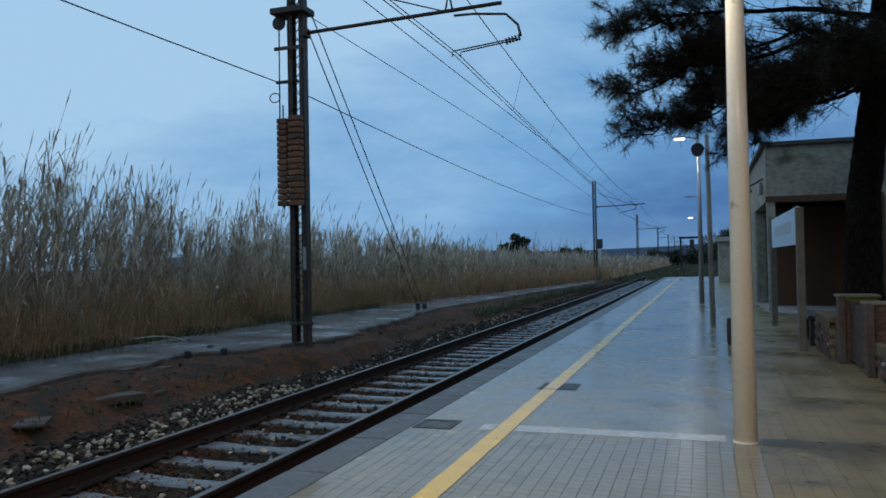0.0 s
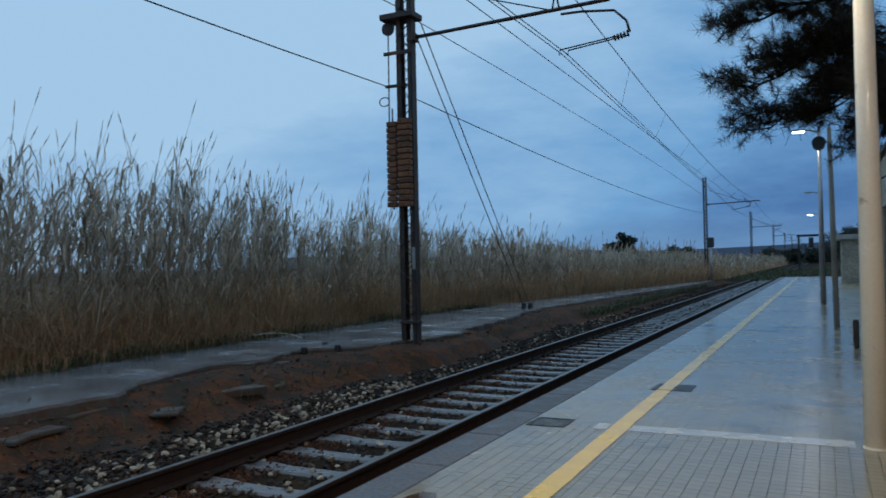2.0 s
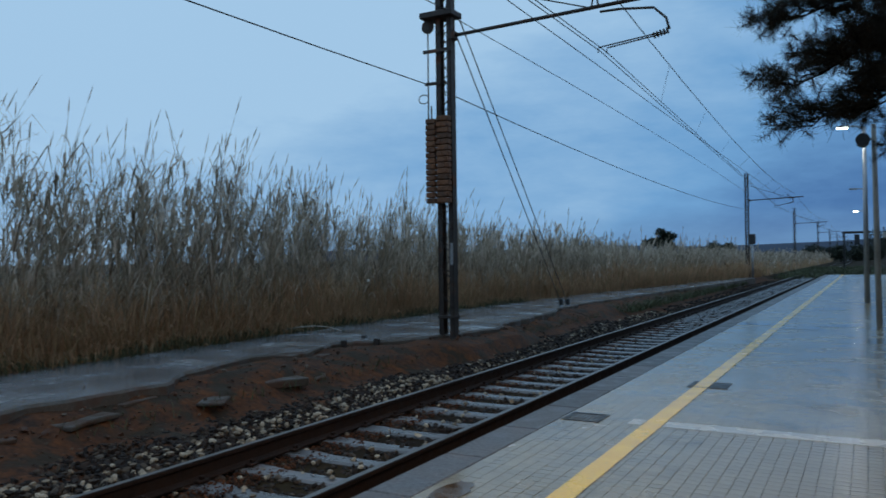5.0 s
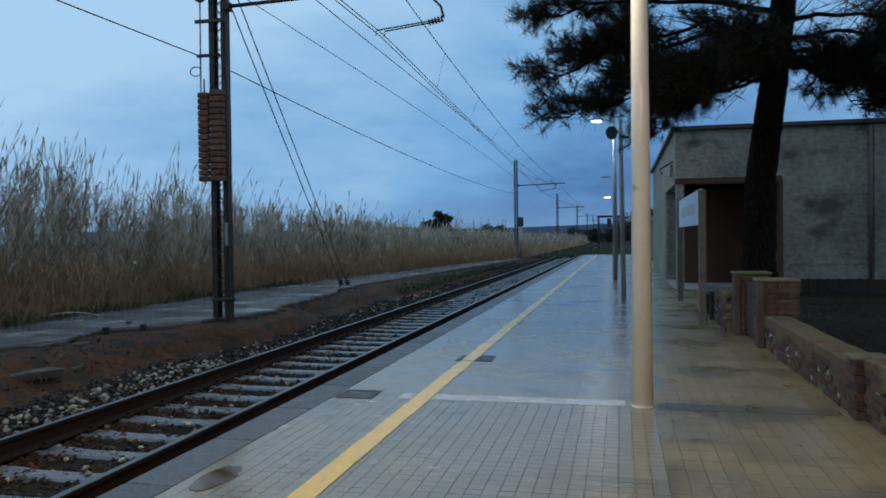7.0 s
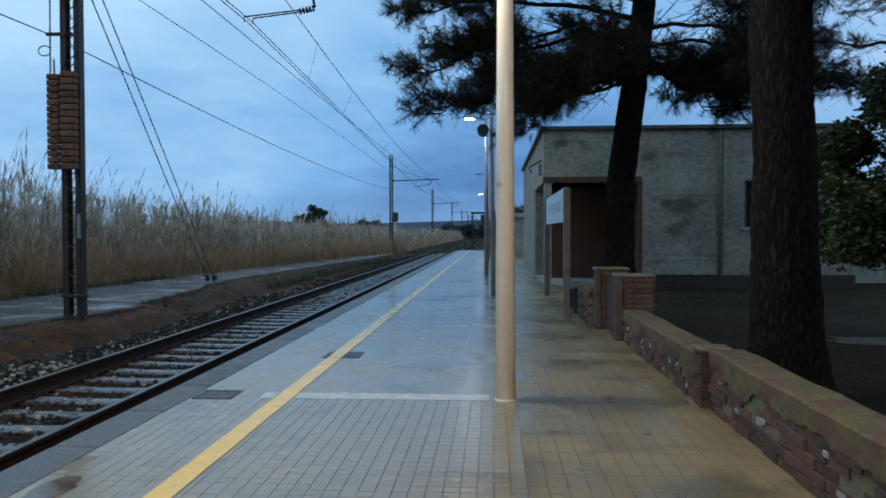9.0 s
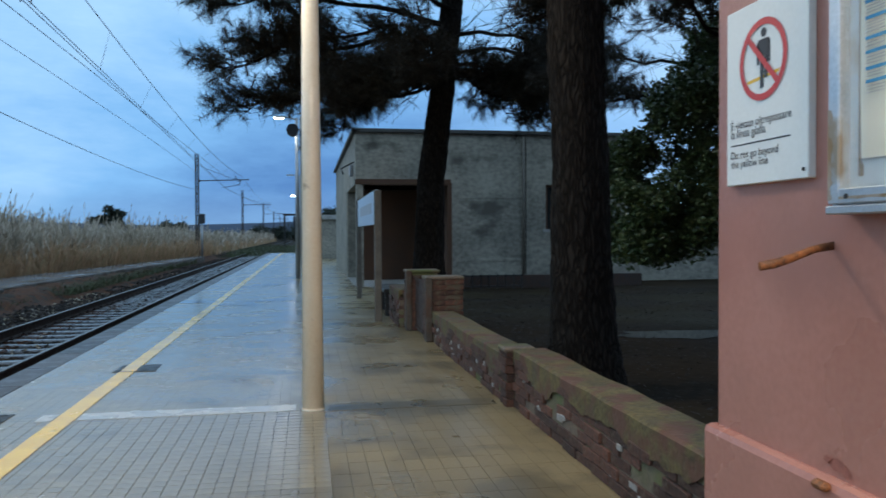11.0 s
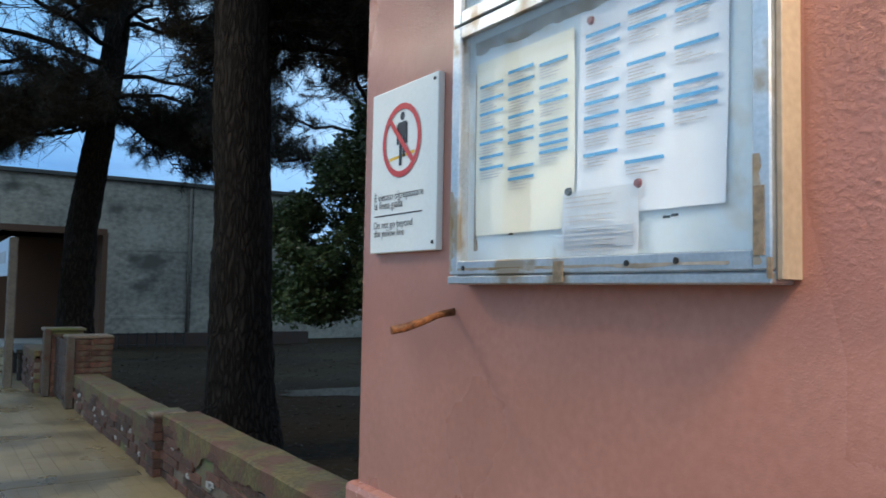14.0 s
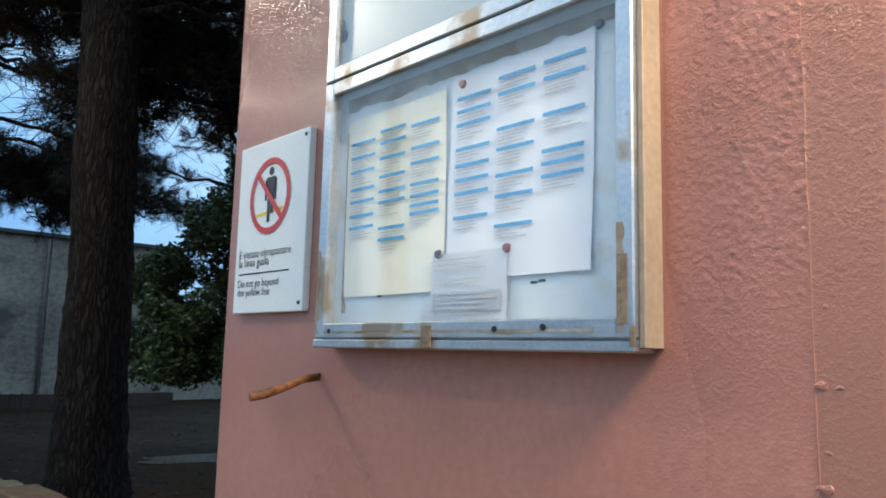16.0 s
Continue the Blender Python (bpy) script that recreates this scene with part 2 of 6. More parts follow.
M_WHITE = mat("white_enamel", (0.74, 0.75, 0.72), (0.80, 0.81, 0.78), 3, 0.3, 0.42, 0.02)
M_PINRED = mat("dull_red_plastic", (0.16, 0.03, 0.03), (0.22, 0.05, 0.045), 6, 0.35, 0.45, 0)
M_RED = mat("red_enamel", (0.50, 0.03, 0.03), (0.58, 0.05, 0.045), 6, 0.35, 0.45, 0)
M_INK = mat("black_ink", (0.012, 0.013, 0.018), (0.02, 0.02, 0.025), 9, 0.4, 0.5, 0)
M_TAPE = mat("brown_tape", (0.15, 0.105, 0.065), (0.30, 0.22, 0.14), 30, 0.3, 0.5, 0.1)
M_WALLW = mat("weathered_render", (0.115, 0.106, 0.086), (0.325, 0.295, 0.238), 1.15, 0.7, 0.9, 0.12, 11, spots=(0.080, 0.072, 0.057), spot_scale=1.3, spot_at=0.65, stretch=(0.7, 0.7, 1))
M_DARKCAP = mat("dark_roof_edge", (0.035, 0.033, 0.03), (0.08, 0.075, 0.07), 3, 0.6, 0.8, 0.2)
M_PORCH = mat("brown_porch_wall", (0.048, 0.021, 0.010), (0.100, 0.046, 0.022), 1.5, 0.7, 0.9, 0.1)
M_DARKGLASS = mat("dark_window", (0.010, 0.010, 0.010), (0.018, 0.017, 0.016), 4, 0.35, 0.5, 0, spec=0.15)
M_GREYPOST = mat("grey_post_paint", (0.17, 0.16, 0.14), (0.28, 0.265, 0.235), 4, 0.4, 0.6, 0.05, 50)
M_BRICK = mat("brick", (0.038, 0.018, 0.012), (0.125, 0.052, 0.033), 9, 0.7, 0.9, 0.6, 50, spots=(0.085, 0.068, 0.045), spot_scale=9, spot_at=0.56, obj_random=0.5)
M_DIRTCON = mat("dirty_concrete", (0.028, 0.024, 0.020), (0.085, 0.068, 0.053), 6, 0.5, 0.85, 0.5, 40, spots=(0.06, 0.032, 0.02), spot_scale=5, spot_at=0.55)
M_MORTAR = mat("old_mortar", (0.09, 0.066, 0.047), (0.19, 0.145, 0.105), 5, 0.8, 0.95, 0.5, 40, spots=(0.10, 0.11, 0.04), spot_scale=2.2, spot_at=0.55)
M_MOSSY = mat("mossy_plaster", (0.040, 0.030, 0.013), (0.155, 0.120, 0.046), 6, 0.7, 0.95, 0.5, 40, spots=(0.105, 0.048, 0.030), spot_scale=4.4, spot_at=0.54)
M_BARK = mat("pine_bark", (0.005, 0.004, 0.0035), (0.028, 0.021, 0.016), 5, 0.85, 0.98, 1.0, 22, spec=0.1, stretch=(1, 1, 0.28))
M_NEEDLE = mat("pine_needle", (0.8, 0.8, 0.8), (1, 1, 1), 6, 0.5, 0.6, 0, spec=0.2, island=((0.012, 0.011, 0.007), (0.022, 0.018, 0.010), (0.034, 0.024, 0.015)))
M_LEAF = mat("shrub_leaf", (0.8, 0.8, 0.8), (1, 1, 1), 6, 0.24, 0.36, 0, island=((0.040, 0.066, 0.024), (0.080, 0.12, 0.045), (0.14, 0.18, 0.08)))
M_REED = mat("reed", (0.75, 0.75, 0.75), (1, 1, 1), 3, 0.5, 0.7, 0, island=((0.54, 0.43, 0.33), (0.26, 0.23, 0.155), (0.72, 0.60, 0.48), (0.36, 0.30, 0.215), (0.17, 0.13, 0.09), (0.82, 0.70, 0.58)))
M_GRASS = mat("undergrowth", (0.7, 0.7, 0.7), (1, 1, 1), 3, 0.7, 0.85, 0, island=((0.46, 0.27, 0.15), (0.57, 0.355, 0.21), (0.32, 0.25, 0.125), (0.65, 0.40, 0.24), (0.26, 0.165, 0.088)))
M_RUSTDARK = mat("dark_rust", (0.025, 0.012, 0.008), (0.34, 0.125, 0.04), 22, 0.5, 0.8, 0.4, 60)
M_FOLIAGE = mat("far_foliage", (0.014, 0.020, 0.012), (0.035, 0.042, 0.024), 4, 0.8, 0.9, 0.3)
M_HILL = mat("far_hill", (0.030, 0.045, 0.075), (0.045, 0.062, 0.095), 0.02, 0.9, 1.0, 0)
M_WATER = mat("puddle", (0.03, 0.03, 0.032), (0.05, 0.05, 0.052), 2, 0.02, 0.05, 0)
M_LAMPGLOW = glow("lamp_glow", (1.0, 0.95, 0.82), 80)
M_WARMGLOW = glow("warm_lamp_glow", (1.0, 0.75, 0.45), 10)
M_GLASS = glass_mat("clear_glass")
# the station wall turns from smooth plaster to rough stucco past the notice case and high up
_n, _l = M_PINK.node_tree.nodes, M_PINK.node_tree.links


def _ranged(source, a, b, c, d):
    q = _n.new("ShaderNodeMapRange")
    for key, value in (("From Min", a), ("From Max", b), ("To Min", c), ("To Max", d)):
        q.inputs[key].default_value = value
    _l.new(source, q.inputs["Value"])
    return q.outputs[0]


def _times(a, b, how="MULTIPLY"):
    q = _n.new("ShaderNodeMath")
    q.operation = how
    _l.new(a, q.inputs[0]); _l.new(b, q.inputs[1])
    return q.outputs[0]


def _noise(scale, detail=4.0, rough=0.6):
    q = _n.new("ShaderNodeTexNoise")
    q.inputs["Scale"].default_value, q.inputs["Detail"].default_value, q.inputs["Roughness"].default_value = scale, detail, rough
    _l.new(_tc.outputs["Object"], q.inputs["Vector"])
    return q.outputs["Fac"]


_tc = _n.new("ShaderNodeTexCoord"); _s = _n.new("ShaderNodeSeparateXYZ")
_l.new(_tc.outputs["Object"], _s.inputs[0])
_past = _ranged(_s.outputs["Y"], 1.15, 1.40, 0.6, 0.0)
_high = _ranged(_s.outputs["Z"], 1.05, 1.95, 0.22, 1.0)
_top = _ranged(_s.outputs["Z"], 2.15, 2.75, 0.0, 0.7)
_rough_zone = _times(_times(_past, _high), _top, "MAXIMUM")
_patchy = _ranged(_noise(3.3, 3.0), 0.30, 0.62, 0.25, 1.0)
_grain = _times(_ranged(_noise(190, 2.0, 0.6), 0.52, 0.70, 0.0, 0.8), _ranged(_noise(70, 4.0, 0.7), 0.47, 0.68, 0.0, 1.0), "ADD")
_strength = _ranged(_times(_rough_zone, _patchy), 0.0, 1.0, 0.06, 0.75)
for _q in list(_n):
    if _q.bl_idname == "ShaderNodeBump":
        _l.new(_strength, _q.inputs["Strength"]); _l.new(_grain, _q.inputs["Height"])
        _q.inputs["Distance"].default_value = 0.0070
# an older, browner coat of paint past the seam, and faint brown runs
_p = _n["Principled BSDF"]
_src = _p.inputs["Base Color"].links[0].from_socket
_wb = _n.new("ShaderNodeTexNoise"); _wb.inputs["Scale"].default_value = 1.7; _wb.inputs["Detail"].default_value = 5
_l.new(_tc.outputs["Object"], _wb.inputs["Vector"])
_st = _n.new("ShaderNodeMapRange"); _st.inputs["From Min"].default_value, _st.inputs["From Max"].default_value = 0.962, 0.945
_l.new(_s.outputs["Y"], _st.inputs["Value"])
_sm = _n.new("ShaderNodeMath"); _sm.operation = "MULTIPLY_ADD"; _sm.inputs[1].default_value = 0.65
_wm = _n.new("ShaderNodeMapRange"); _wm.inputs["From Min"].default_value, _wm.inputs["From Max"].default_value = 0.45, 0.75
_wm.inputs["To Max"].default_value = 0.4
_l.new(_wb.outputs["Fac"], _wm.inputs["Value"]); _l.new(_st.outputs[0], _sm.inputs[0]); _l.new(_wm.outputs[0], _sm.inputs[2])
_mxb = _n.new("ShaderNodeMixRGB"); _mxb.inputs[2].default_value = (0.33, 0.155, 0.11, 1)
_l.new(_sm.outputs[0], _mxb.inputs[0]); _l.new(_src, _mxb.inputs[1]); _l.new(_mxb.outputs[0], _p.inputs["Base Color"])
M_STUCCO = M_PINK.copy()
M_STUCCO.name = "glossy_salmon_stucco"
for _q in M_STUCCO.node_tree.nodes:
    if _q.bl_idname == "ShaderNodeMapRange" and abs(_q.inputs["To Min"].default_value - 0.24) < 1e-4:
        _q.inputs["To Min"].default_value, _q.inputs["To Max"].default_value = 0.15, 0.27
M_WALLRUST = mat("wall_rust", (0.25, 0.085, 0.062), (0.39, 0.145, 0.105), 14, 0.45, 0.6, 0.1)
M_SPLAST = mat("blue_white_panel", (0.46, 0.55, 0.66), (0.55, 0.63, 0.73), 3, 0.3, 0.4, 0)



def thin(m, share):
    """Lets some light through thin blades and leaves."""
    n, l = m.node_tree.nodes, m.node_tree.links
    p, out = n["Principled BSDF"], n["Material Output"]
    tr = n.new("ShaderNodeBsdfTranslucent")
    mx = n.new("ShaderNodeMixShader")
    mx.inputs[0].default_value = share
    l.new(p.inputs["Base Color"].links[0].from_socket, tr.inputs["Color"])
    l.new(p.outputs[0], mx.inputs[1]); l.new(tr.outputs[0], mx.inputs[2]); l.new(mx.outputs[0], out.inputs["Surface"])


# bark: dark furrows between long plates
_n, _l = M_BARK.node_tree.nodes, M_BARK.node_tree.links
_p = _n["Principled BSDF"]
_mp = [q for q in _n if q.bl_idname == "ShaderNodeMapping"][0]
_mp.inputs["Scale"].default_value = (1, 1, 0.22)
_vo = _n.new("ShaderNodeTexVoronoi"); _vo.feature = "DISTANCE_TO_EDGE"; _vo.inputs["Scale"].default_value = 30
_wn = _n.new("ShaderNodeTexNoise"); _wn.inputs["Scale"].default_value = 9
_ad = _n.new("ShaderNodeMixRGB"); _ad.inputs[0].default_value = 0.12
_l.new(_mp.outputs[0], _wn.inputs["Vector"]); _l.new(_mp.outputs[0], _ad.inputs[1]); _l.new(_wn.outputs["Color"], _ad.inputs[2]); _l.new(_ad.outputs[0], _vo.inputs["Vector"])
_cr = _n.new("ShaderNodeValToRGB")
_cr.color_ramp.elements[0].position, _cr.color_ramp.elements[0].color = 0.0, (0.006, 0.005, 0.004, 1)
_cr.color_ramp.elements[1].position, _cr.color_ramp.elements[1].color = 0.30, (0.024, 0.020, 0.017, 1)
_l.new(_vo.outputs["Distance"], _cr.inputs[0])
_mu = _n.new("ShaderNodeMixRGB"); _mu.blend_type = "MULTIPLY"; _mu.inputs[0].default_value = 0.6
_wr = _n.new("ShaderNodeMixRGB"); _wr.inputs[1].default_value, _wr.inputs[2].default_value = (0.5, 0.5, 0.5, 1), (1.4, 1.3, 1.2, 1)
_l.new(_wn.outputs["Fac"], _wr.inputs[0]); _l.new(_cr.outputs[0], _mu.inputs[1]); _l.new(_wr.outputs[0], _mu.inputs[2]); _l.new(_mu.outputs[0], _p.inputs["Base Color"])
for _q in list(_n):
    if _q.bl_idname == "ShaderNodeBump":
        _cl = _n.new("ShaderNodeMath"); _cl.operation = "MINIMUM"; _cl.inputs[1].default_value = 0.28
        _l.new(_vo.outputs["Distance"], _cl.inputs[0]); _l.new(_cl.outputs[0], _q.inputs["Height"])
        _q.inputs["Distance"].default_value = 0.05

for _m, _share in ((M_REED, 0.4), (M_GRASS, 0.4), (M_LEAF, 0.2)):
    thin(_m, _share)

# ---- building helpers ----


def thing(name, label="", category="", group="", kind="", place=(0, 0, 0), turn=0.0):
    ob = new(name)
    ob.matrix_basis = pose(*place, 0, 0, turn)
    return tagged(ob, label, category, group, kind)


def part(name, bm, material, parent=None, label=""):
    me = bpy.data.meshes.new(name)
    bm.to_mesh(me)
    bm.free()
    me.materials.append(material)
    ob = new(name, me)
    ob.parent = parent
    return tagged(ob, label)


def single(name, bm, material, label, category, kind="", group=""):
    return tagged(part(name, bm, material), label, category, group, kind)


def box(bm, x0, x1, y0, y1, z0, z1, bevel=0.0, seg=1):
    m = Matrix.LocRotScale(((x0 + x1) / 2, (y0 + y1) / 2, (z0 + z1) / 2), None, (abs(x1 - x0), abs(y1 - y0), abs(z1 - z0)))
    g = bmesh.ops.create_cube(bm, size=1, matrix=m)
    if bevel:
        edges = list({e for v in g["verts"] for e in v.link_edges})
        bmesh.ops.bevel(bm, geom=edges, offset=bevel, segments=seg, affect="EDGES", profile=0.5)
    return bm


def boxes(*rows, bevel=0.0):
    bm = bmesh.new()
    for r in rows:
        box(bm, *r, bevel=bevel)
    return bm


def tube(bm, pts, radii, n=8, caps=True):
    """A tapering tube through points."""
    pts = [Vector(p) for p in pts]
    if not isinstance(radii, (list, tuple)):
        radii = [radii] * len(pts)
    rings = []
    up = Vector((0.13, 0.27, 0.95)).normalized()
    for i, p in enumerate(pts):
        d = (pts[min(i + 1, len(pts) - 1)] - pts[max(i - 1, 0)]).normalized()
        a = d.cross(up)
        if a.length < 0.05:
            a = d.cross(Vector((1, 0, 0)))
        a.normalize()
        b = d.cross(a)
        rings.append([bm.verts.new(p + radii[i] * (math.cos(2 * math.pi * k / n) * a + math.sin(2 * math.pi * k / n) * b)) for k in range(n)])
    for r, s in zip(rings, rings[1:]):
        for k in range(n):
            f = bm.faces.new((r[k], r[(k + 1) % n], s[(k + 1) % n], s[k]))
            f.smooth = n > 5
    if caps:
        bm.faces.new(rings[0][::-1]); bm.faces.new(rings[-1])
    return bm


def rod(pts, radii, n=8):
    return tube(bmesh.new(), pts, radii, n)


def disc(bm, m, r, depth=0.01, n=24, r2=None):
    bmesh.ops.create_cone(bm, cap_ends=True, segments=n, radius1=r, radius2=r if r2 is None else r2, depth=depth, matrix=m)
    return bm


def arrays(name, verts, faces, material, smooth=False):
    """A mesh object from numpy arrays of corners and of faces with one number of corners."""
    me = bpy.data.meshes.new(name)
    k = faces.shape[1]
    me.vertices.add(len(verts)); me.loops.add(faces.size); me.polygons.add(len(faces))
    me.vertices.foreach_set("co", np.ascontiguousarray(verts, dtype=np.float32).ravel())
    me.loops.foreach_set("vertex_index", np.ascontiguousarray(faces, dtype=np.int32).ravel())
    me.polygons.foreach_set("loop_start", np.arange(0, faces.size, k, dtype=np.int32))
    me.polygons.foreach_set("use_smooth", np.full(len(faces), smooth, dtype=bool))
    me.update(calc_edges=True)
    me.validate()
    me.materials.append(material)
    return new(name, me)


def scatter(template, faces, mats, places):
    """Copies of one template of corners at 3x3 turns and places, as arrays."""
    v = np.einsum("nij,kj->nki", mats, template) + places[:, None, :]
    f = faces[None] + (np.arange(len(places)) * len(template))[:, None, None]
    return v.reshape(-1, 3), f.reshape(-1, faces.shape[1])


def joined(chunks):
    vs, fs, base = [], [], 0
    for v, f in chunks:
        vs.append(v); fs.append(f + base); base += len(v)
    return np.concatenate(vs), np.concatenate(fs)


def turns(rng, n, tilt=1.0):
    """Random turns: about z by any angle, leaning by up to tilt radians."""
    a, t, b = rng.uniform(0, 2 * np.pi, n), rng.uniform(-tilt, tilt, n), rng.uniform(0, 2 * np.pi, n)
    rz = np.zeros((n, 3, 3)); rz[:, 0, 0] = np.cos(a); rz[:, 0, 1] = -np.sin(a); rz[:, 1, 0] = np.sin(a); rz[:, 1, 1] = np.cos(a); rz[:, 2, 2] = 1
    rx = np.zeros((n, 3, 3)); rx[:, 0, 0] = 1; rx[:, 1, 1] = np.cos(t); rx[:, 1, 2] = -np.sin(t); rx[:, 2, 1] = np.sin(t); rx[:, 2, 2] = np.cos(t)
    rb = np.zeros((n, 3, 3)); rb[:, 0, 0] = np.cos(b); rb[:, 0, 1] = -np.sin(b); rb[:, 1, 0] = np.sin(b); rb[:, 1, 1] = np.cos(b); rb[:, 2, 2] = 1
    return rz @ rx @ rb


# facing the track: u to the viewer's right (-y), v up, w towards the track (-x)
def facing(y, z, x):
    return Matrix(((0, 0, -1, x), (-1, 0, 0, y), (0, 1, 0, z), (0, 0, 0, 1)))

# ---- ground ----
END_Y = 59.0          # where the platform stops
PLAT_X0, PLAT_X1 = 0.80, 5.30


def lerp(x, knots):
    return float(np.interp(x, [k[0] for k in knots], [k[1] for k in knots]))


def ground_z(x, y):
    near_mast = max(0.0, 1.0 - abs(y - 13.8) / 3.2)
    if -4.6 < x < -2.4:
        x = max(-4.6, x - 0.75 * min(1.0, 1.6 * near_mast) * (1.0 if x < -2.9 else (-2.4 - x) / 0.5))
    z = lerp(x, ((-30, -0.25), (-6.4, -0.16), (-4.3, -0.12), (-4.0, -0.13), (-3.6, -0.22), (-3.3, -0.43), (-2.9, -0.50), (-2.3, -0.49), (0.9, -0.49), (2.0, -0.42), (5.3, -0.10), (5.6, 0.0), (60, 0.0)))
    if -4.6 < x < -2.6 and -4 < y < 60:
        z += 0.09 * noise.noise((x * 1.3, y * 1.1, 0.3)) + 0.06 * noise.noise((x * 4, y * 3.3, 1.7))
    elif x > 5.5 and y < 40:
        z += 0.05 * noise.noise((x * 0.8, y * 0.8, 4.0)) - 0.02
    return z


XS = [-1500, -500, -200, -90, -45, -25, -14, -9, -7, -6.4, -5.4] + [-4.8 + 0.16 * i for i in range(15)] + [-2.3, -1.5, -0.75, 0.0, 0.78, 0.9, 1.6, 2.4, 3.4, 4.4, 5.28] + [5.6 + 0.6 * i for i in range(12)] + [14, 18, 25, 40, 80, 200, 500, 1500]
YS = [-900, -200, -60, -20, -8, -4, 0] + [1 + 0.25 * i for i in range(120)] + [31 + 1.0 * i for i in range(30)] + [64, 70, 80, 100, 140, 200, 300, 500, 900, 1800]
gv = np.array([(x, y, ground_z(x, y)) for y in YS for x in XS])
nx = len(XS)
gf = np.array([(j * nx + i, j * nx + i + 1, (j + 1) * nx + i + 1, (j + 1) * nx + i) for j in range(len(YS) - 1) for i in range(nx - 1)])
ground = tagged(arrays("ground", gv, gf, M_GROUND, True), "damp dark earth round the railway line", "ground", "", "structure")
ground.data.materials.append(M_SOIL)
ci = np.array([1 if (-4.8 < gv[f[0]][0] < -2.7 and -6 < gv[f[0]][1] < 62) else 0 for f in gf], dtype=np.int32)
ground.data.polygons.foreach_set("material_index", ci)

# ---- track ----
RAIL_Z = -0.27
track = thing("railway_track", "single railway track with rusty rails on concrete sleepers", "railway track", "", "structure")


def rail_mesh(y0, y1):
    prof = [(-0.075, 0), (0.075, 0), (0.075, 0.012), (0.012, 0.035), (0.010, 0.125), (0.036, 0.140), (0.036, 0.166), (0.028, 0.172), (-0.028, 0.172), (-0.036, 0.166), (-0.036, 0.140), (-0.010, 0.125), (-0.012, 0.035), (-0.075, 0.012)]
    bm = bmesh.new()
    a = [bm.verts.new((x, y0, z)) for x, z in prof]
    b = [bm.verts.new((x, y1, z)) for x, z in prof]
    k = len(prof)
    for i in range(k):
        f = bm.faces.new((a[i], b[i], b[(i + 1) % k], a[(i + 1) % k]))
        f.material_index = 1 if i == 7 else 0
    bm.faces.new(a); bm.faces.new(b[::-1])
    bmesh.ops.recalc_face_normals(bm, faces=bm.faces)
    return bm


for rx in (0.0, -1.505):
    r = part("rail", rail_mesh(-25, 420), M_RAIL, track, "rusty steel rail with a worn bright head")
    r.data.materials.append(M_RAILTOP)
    r.location = (rx, 0, RAIL_Z - 0.172)


def sleeper_bm():
    bm = bmesh.new()
    sec = ((-1.2, 0.13, 0.0), (-0.95, 0.13, 0.0), (-0.5, 0.12, 0.0), (-0.25, 0.105, -0.012), (0.25, 0.105, -0.012), (0.5, 0.12, 0.0), (0.95, 0.13, 0.0), (1.2, 0.13, 0.0))
    rings = []
    for x, w, top in sec:
        rings.append([bm.verts.new(p) for p in ((x, -w - 0.03, -0.2), (x, -w, top - 0.02), (x, -w + 0.02, top), (x, w - 0.02, top), (x, w, top - 0.02), (x, w + 0.03, -0.2))])
    for a, b in zip(rings, rings[1:]):
        for i in range(5):
            bm.faces.new((a[i], b[i], b[i + 1], a[i + 1]))
    bm.faces.new(rings[0]); bm.faces.new(rings[-1][::-1])
    bmesh.ops.recalc_face_normals(bm, faces=bm.faces)
    return bm


sleeper = part("sleeper", sleeper_bm(), M_SLEEPER, track, "wet grey concrete sleeper")
sleeper.location = (-0.7525, -3.0, RAIL_Z - 0.178)
for i in range(1, 175):
    s = sleeper.copy()
    scene.collection.objects.link(s)
    s.location = (-0.7525 + random.uniform(-0.015, 0.015), -3.0 + 0.6 * i, RAIL_Z - 0.178 + random.uniform(-0.004, 0.004))
    s.rotation_euler = (0, 0, random.uniform(-0.012, 0.012))
clip = part("rail_clip", boxes((-0.035, 0.035, -0.06, 0.06, -0.005, 0.02), (-0.02, 0.02, -0.02, 0.02, 0.02, 0.05), bevel=0.006), M_RAIL, track, "rusted rail fastening")
clip.location = (0.085, -3, RAIL_Z - 0.165)
for i in range(0, 70):
    for dx in (0.0, -1.505):
        for side in (-0.10, 0.10):
            c = clip.copy()
            scene.collection.objects.link(c)
            c.location = (dx + side, -3 + 0.6 * i, RAIL_Z - 0.165)

# ballast: loose crushed stone between and beside the sleepers
rng = np.random.default_rng(5)
ico = bmesh.new()
bmesh.ops.create_icosphere(ico, subdivisions=1, radius=1.0)
ico.verts.ensure_lookup_table()
ICO_V = np.array([v.co[:] for v in ico.verts])
ICO_F = np.array([[v.index for v in f.verts] for f in ico.faces])
ico.free()


def stones(n, xr, yr, size, zfun, rng, sink=0.2):
    chunks = []
    for variant in range(6):
        k = n // 6
        shape = ICO_V * rng.uniform(0.50, 1.35, (12, 1)) * np.array([1.0, 0.75, 0.55])
        s = rng.uniform(size[0], size[1], k)
        x, y = rng.uniform(*xr, k), yr[0] + (yr[1] - yr[0]) * rng.uniform(0, 1, k) ** 1.25
        z = np.array([zfun(a, b) for a, b in zip(x, y)]) + s * sink * rng.uniform(-1.0, 1.6, k)
        m = turns(rng, k, 1.2) * s[:, None, None]
        chunks.append(scatter(shape, ICO_F, m, np.stack([x, y, z], 1)))
    return chunks


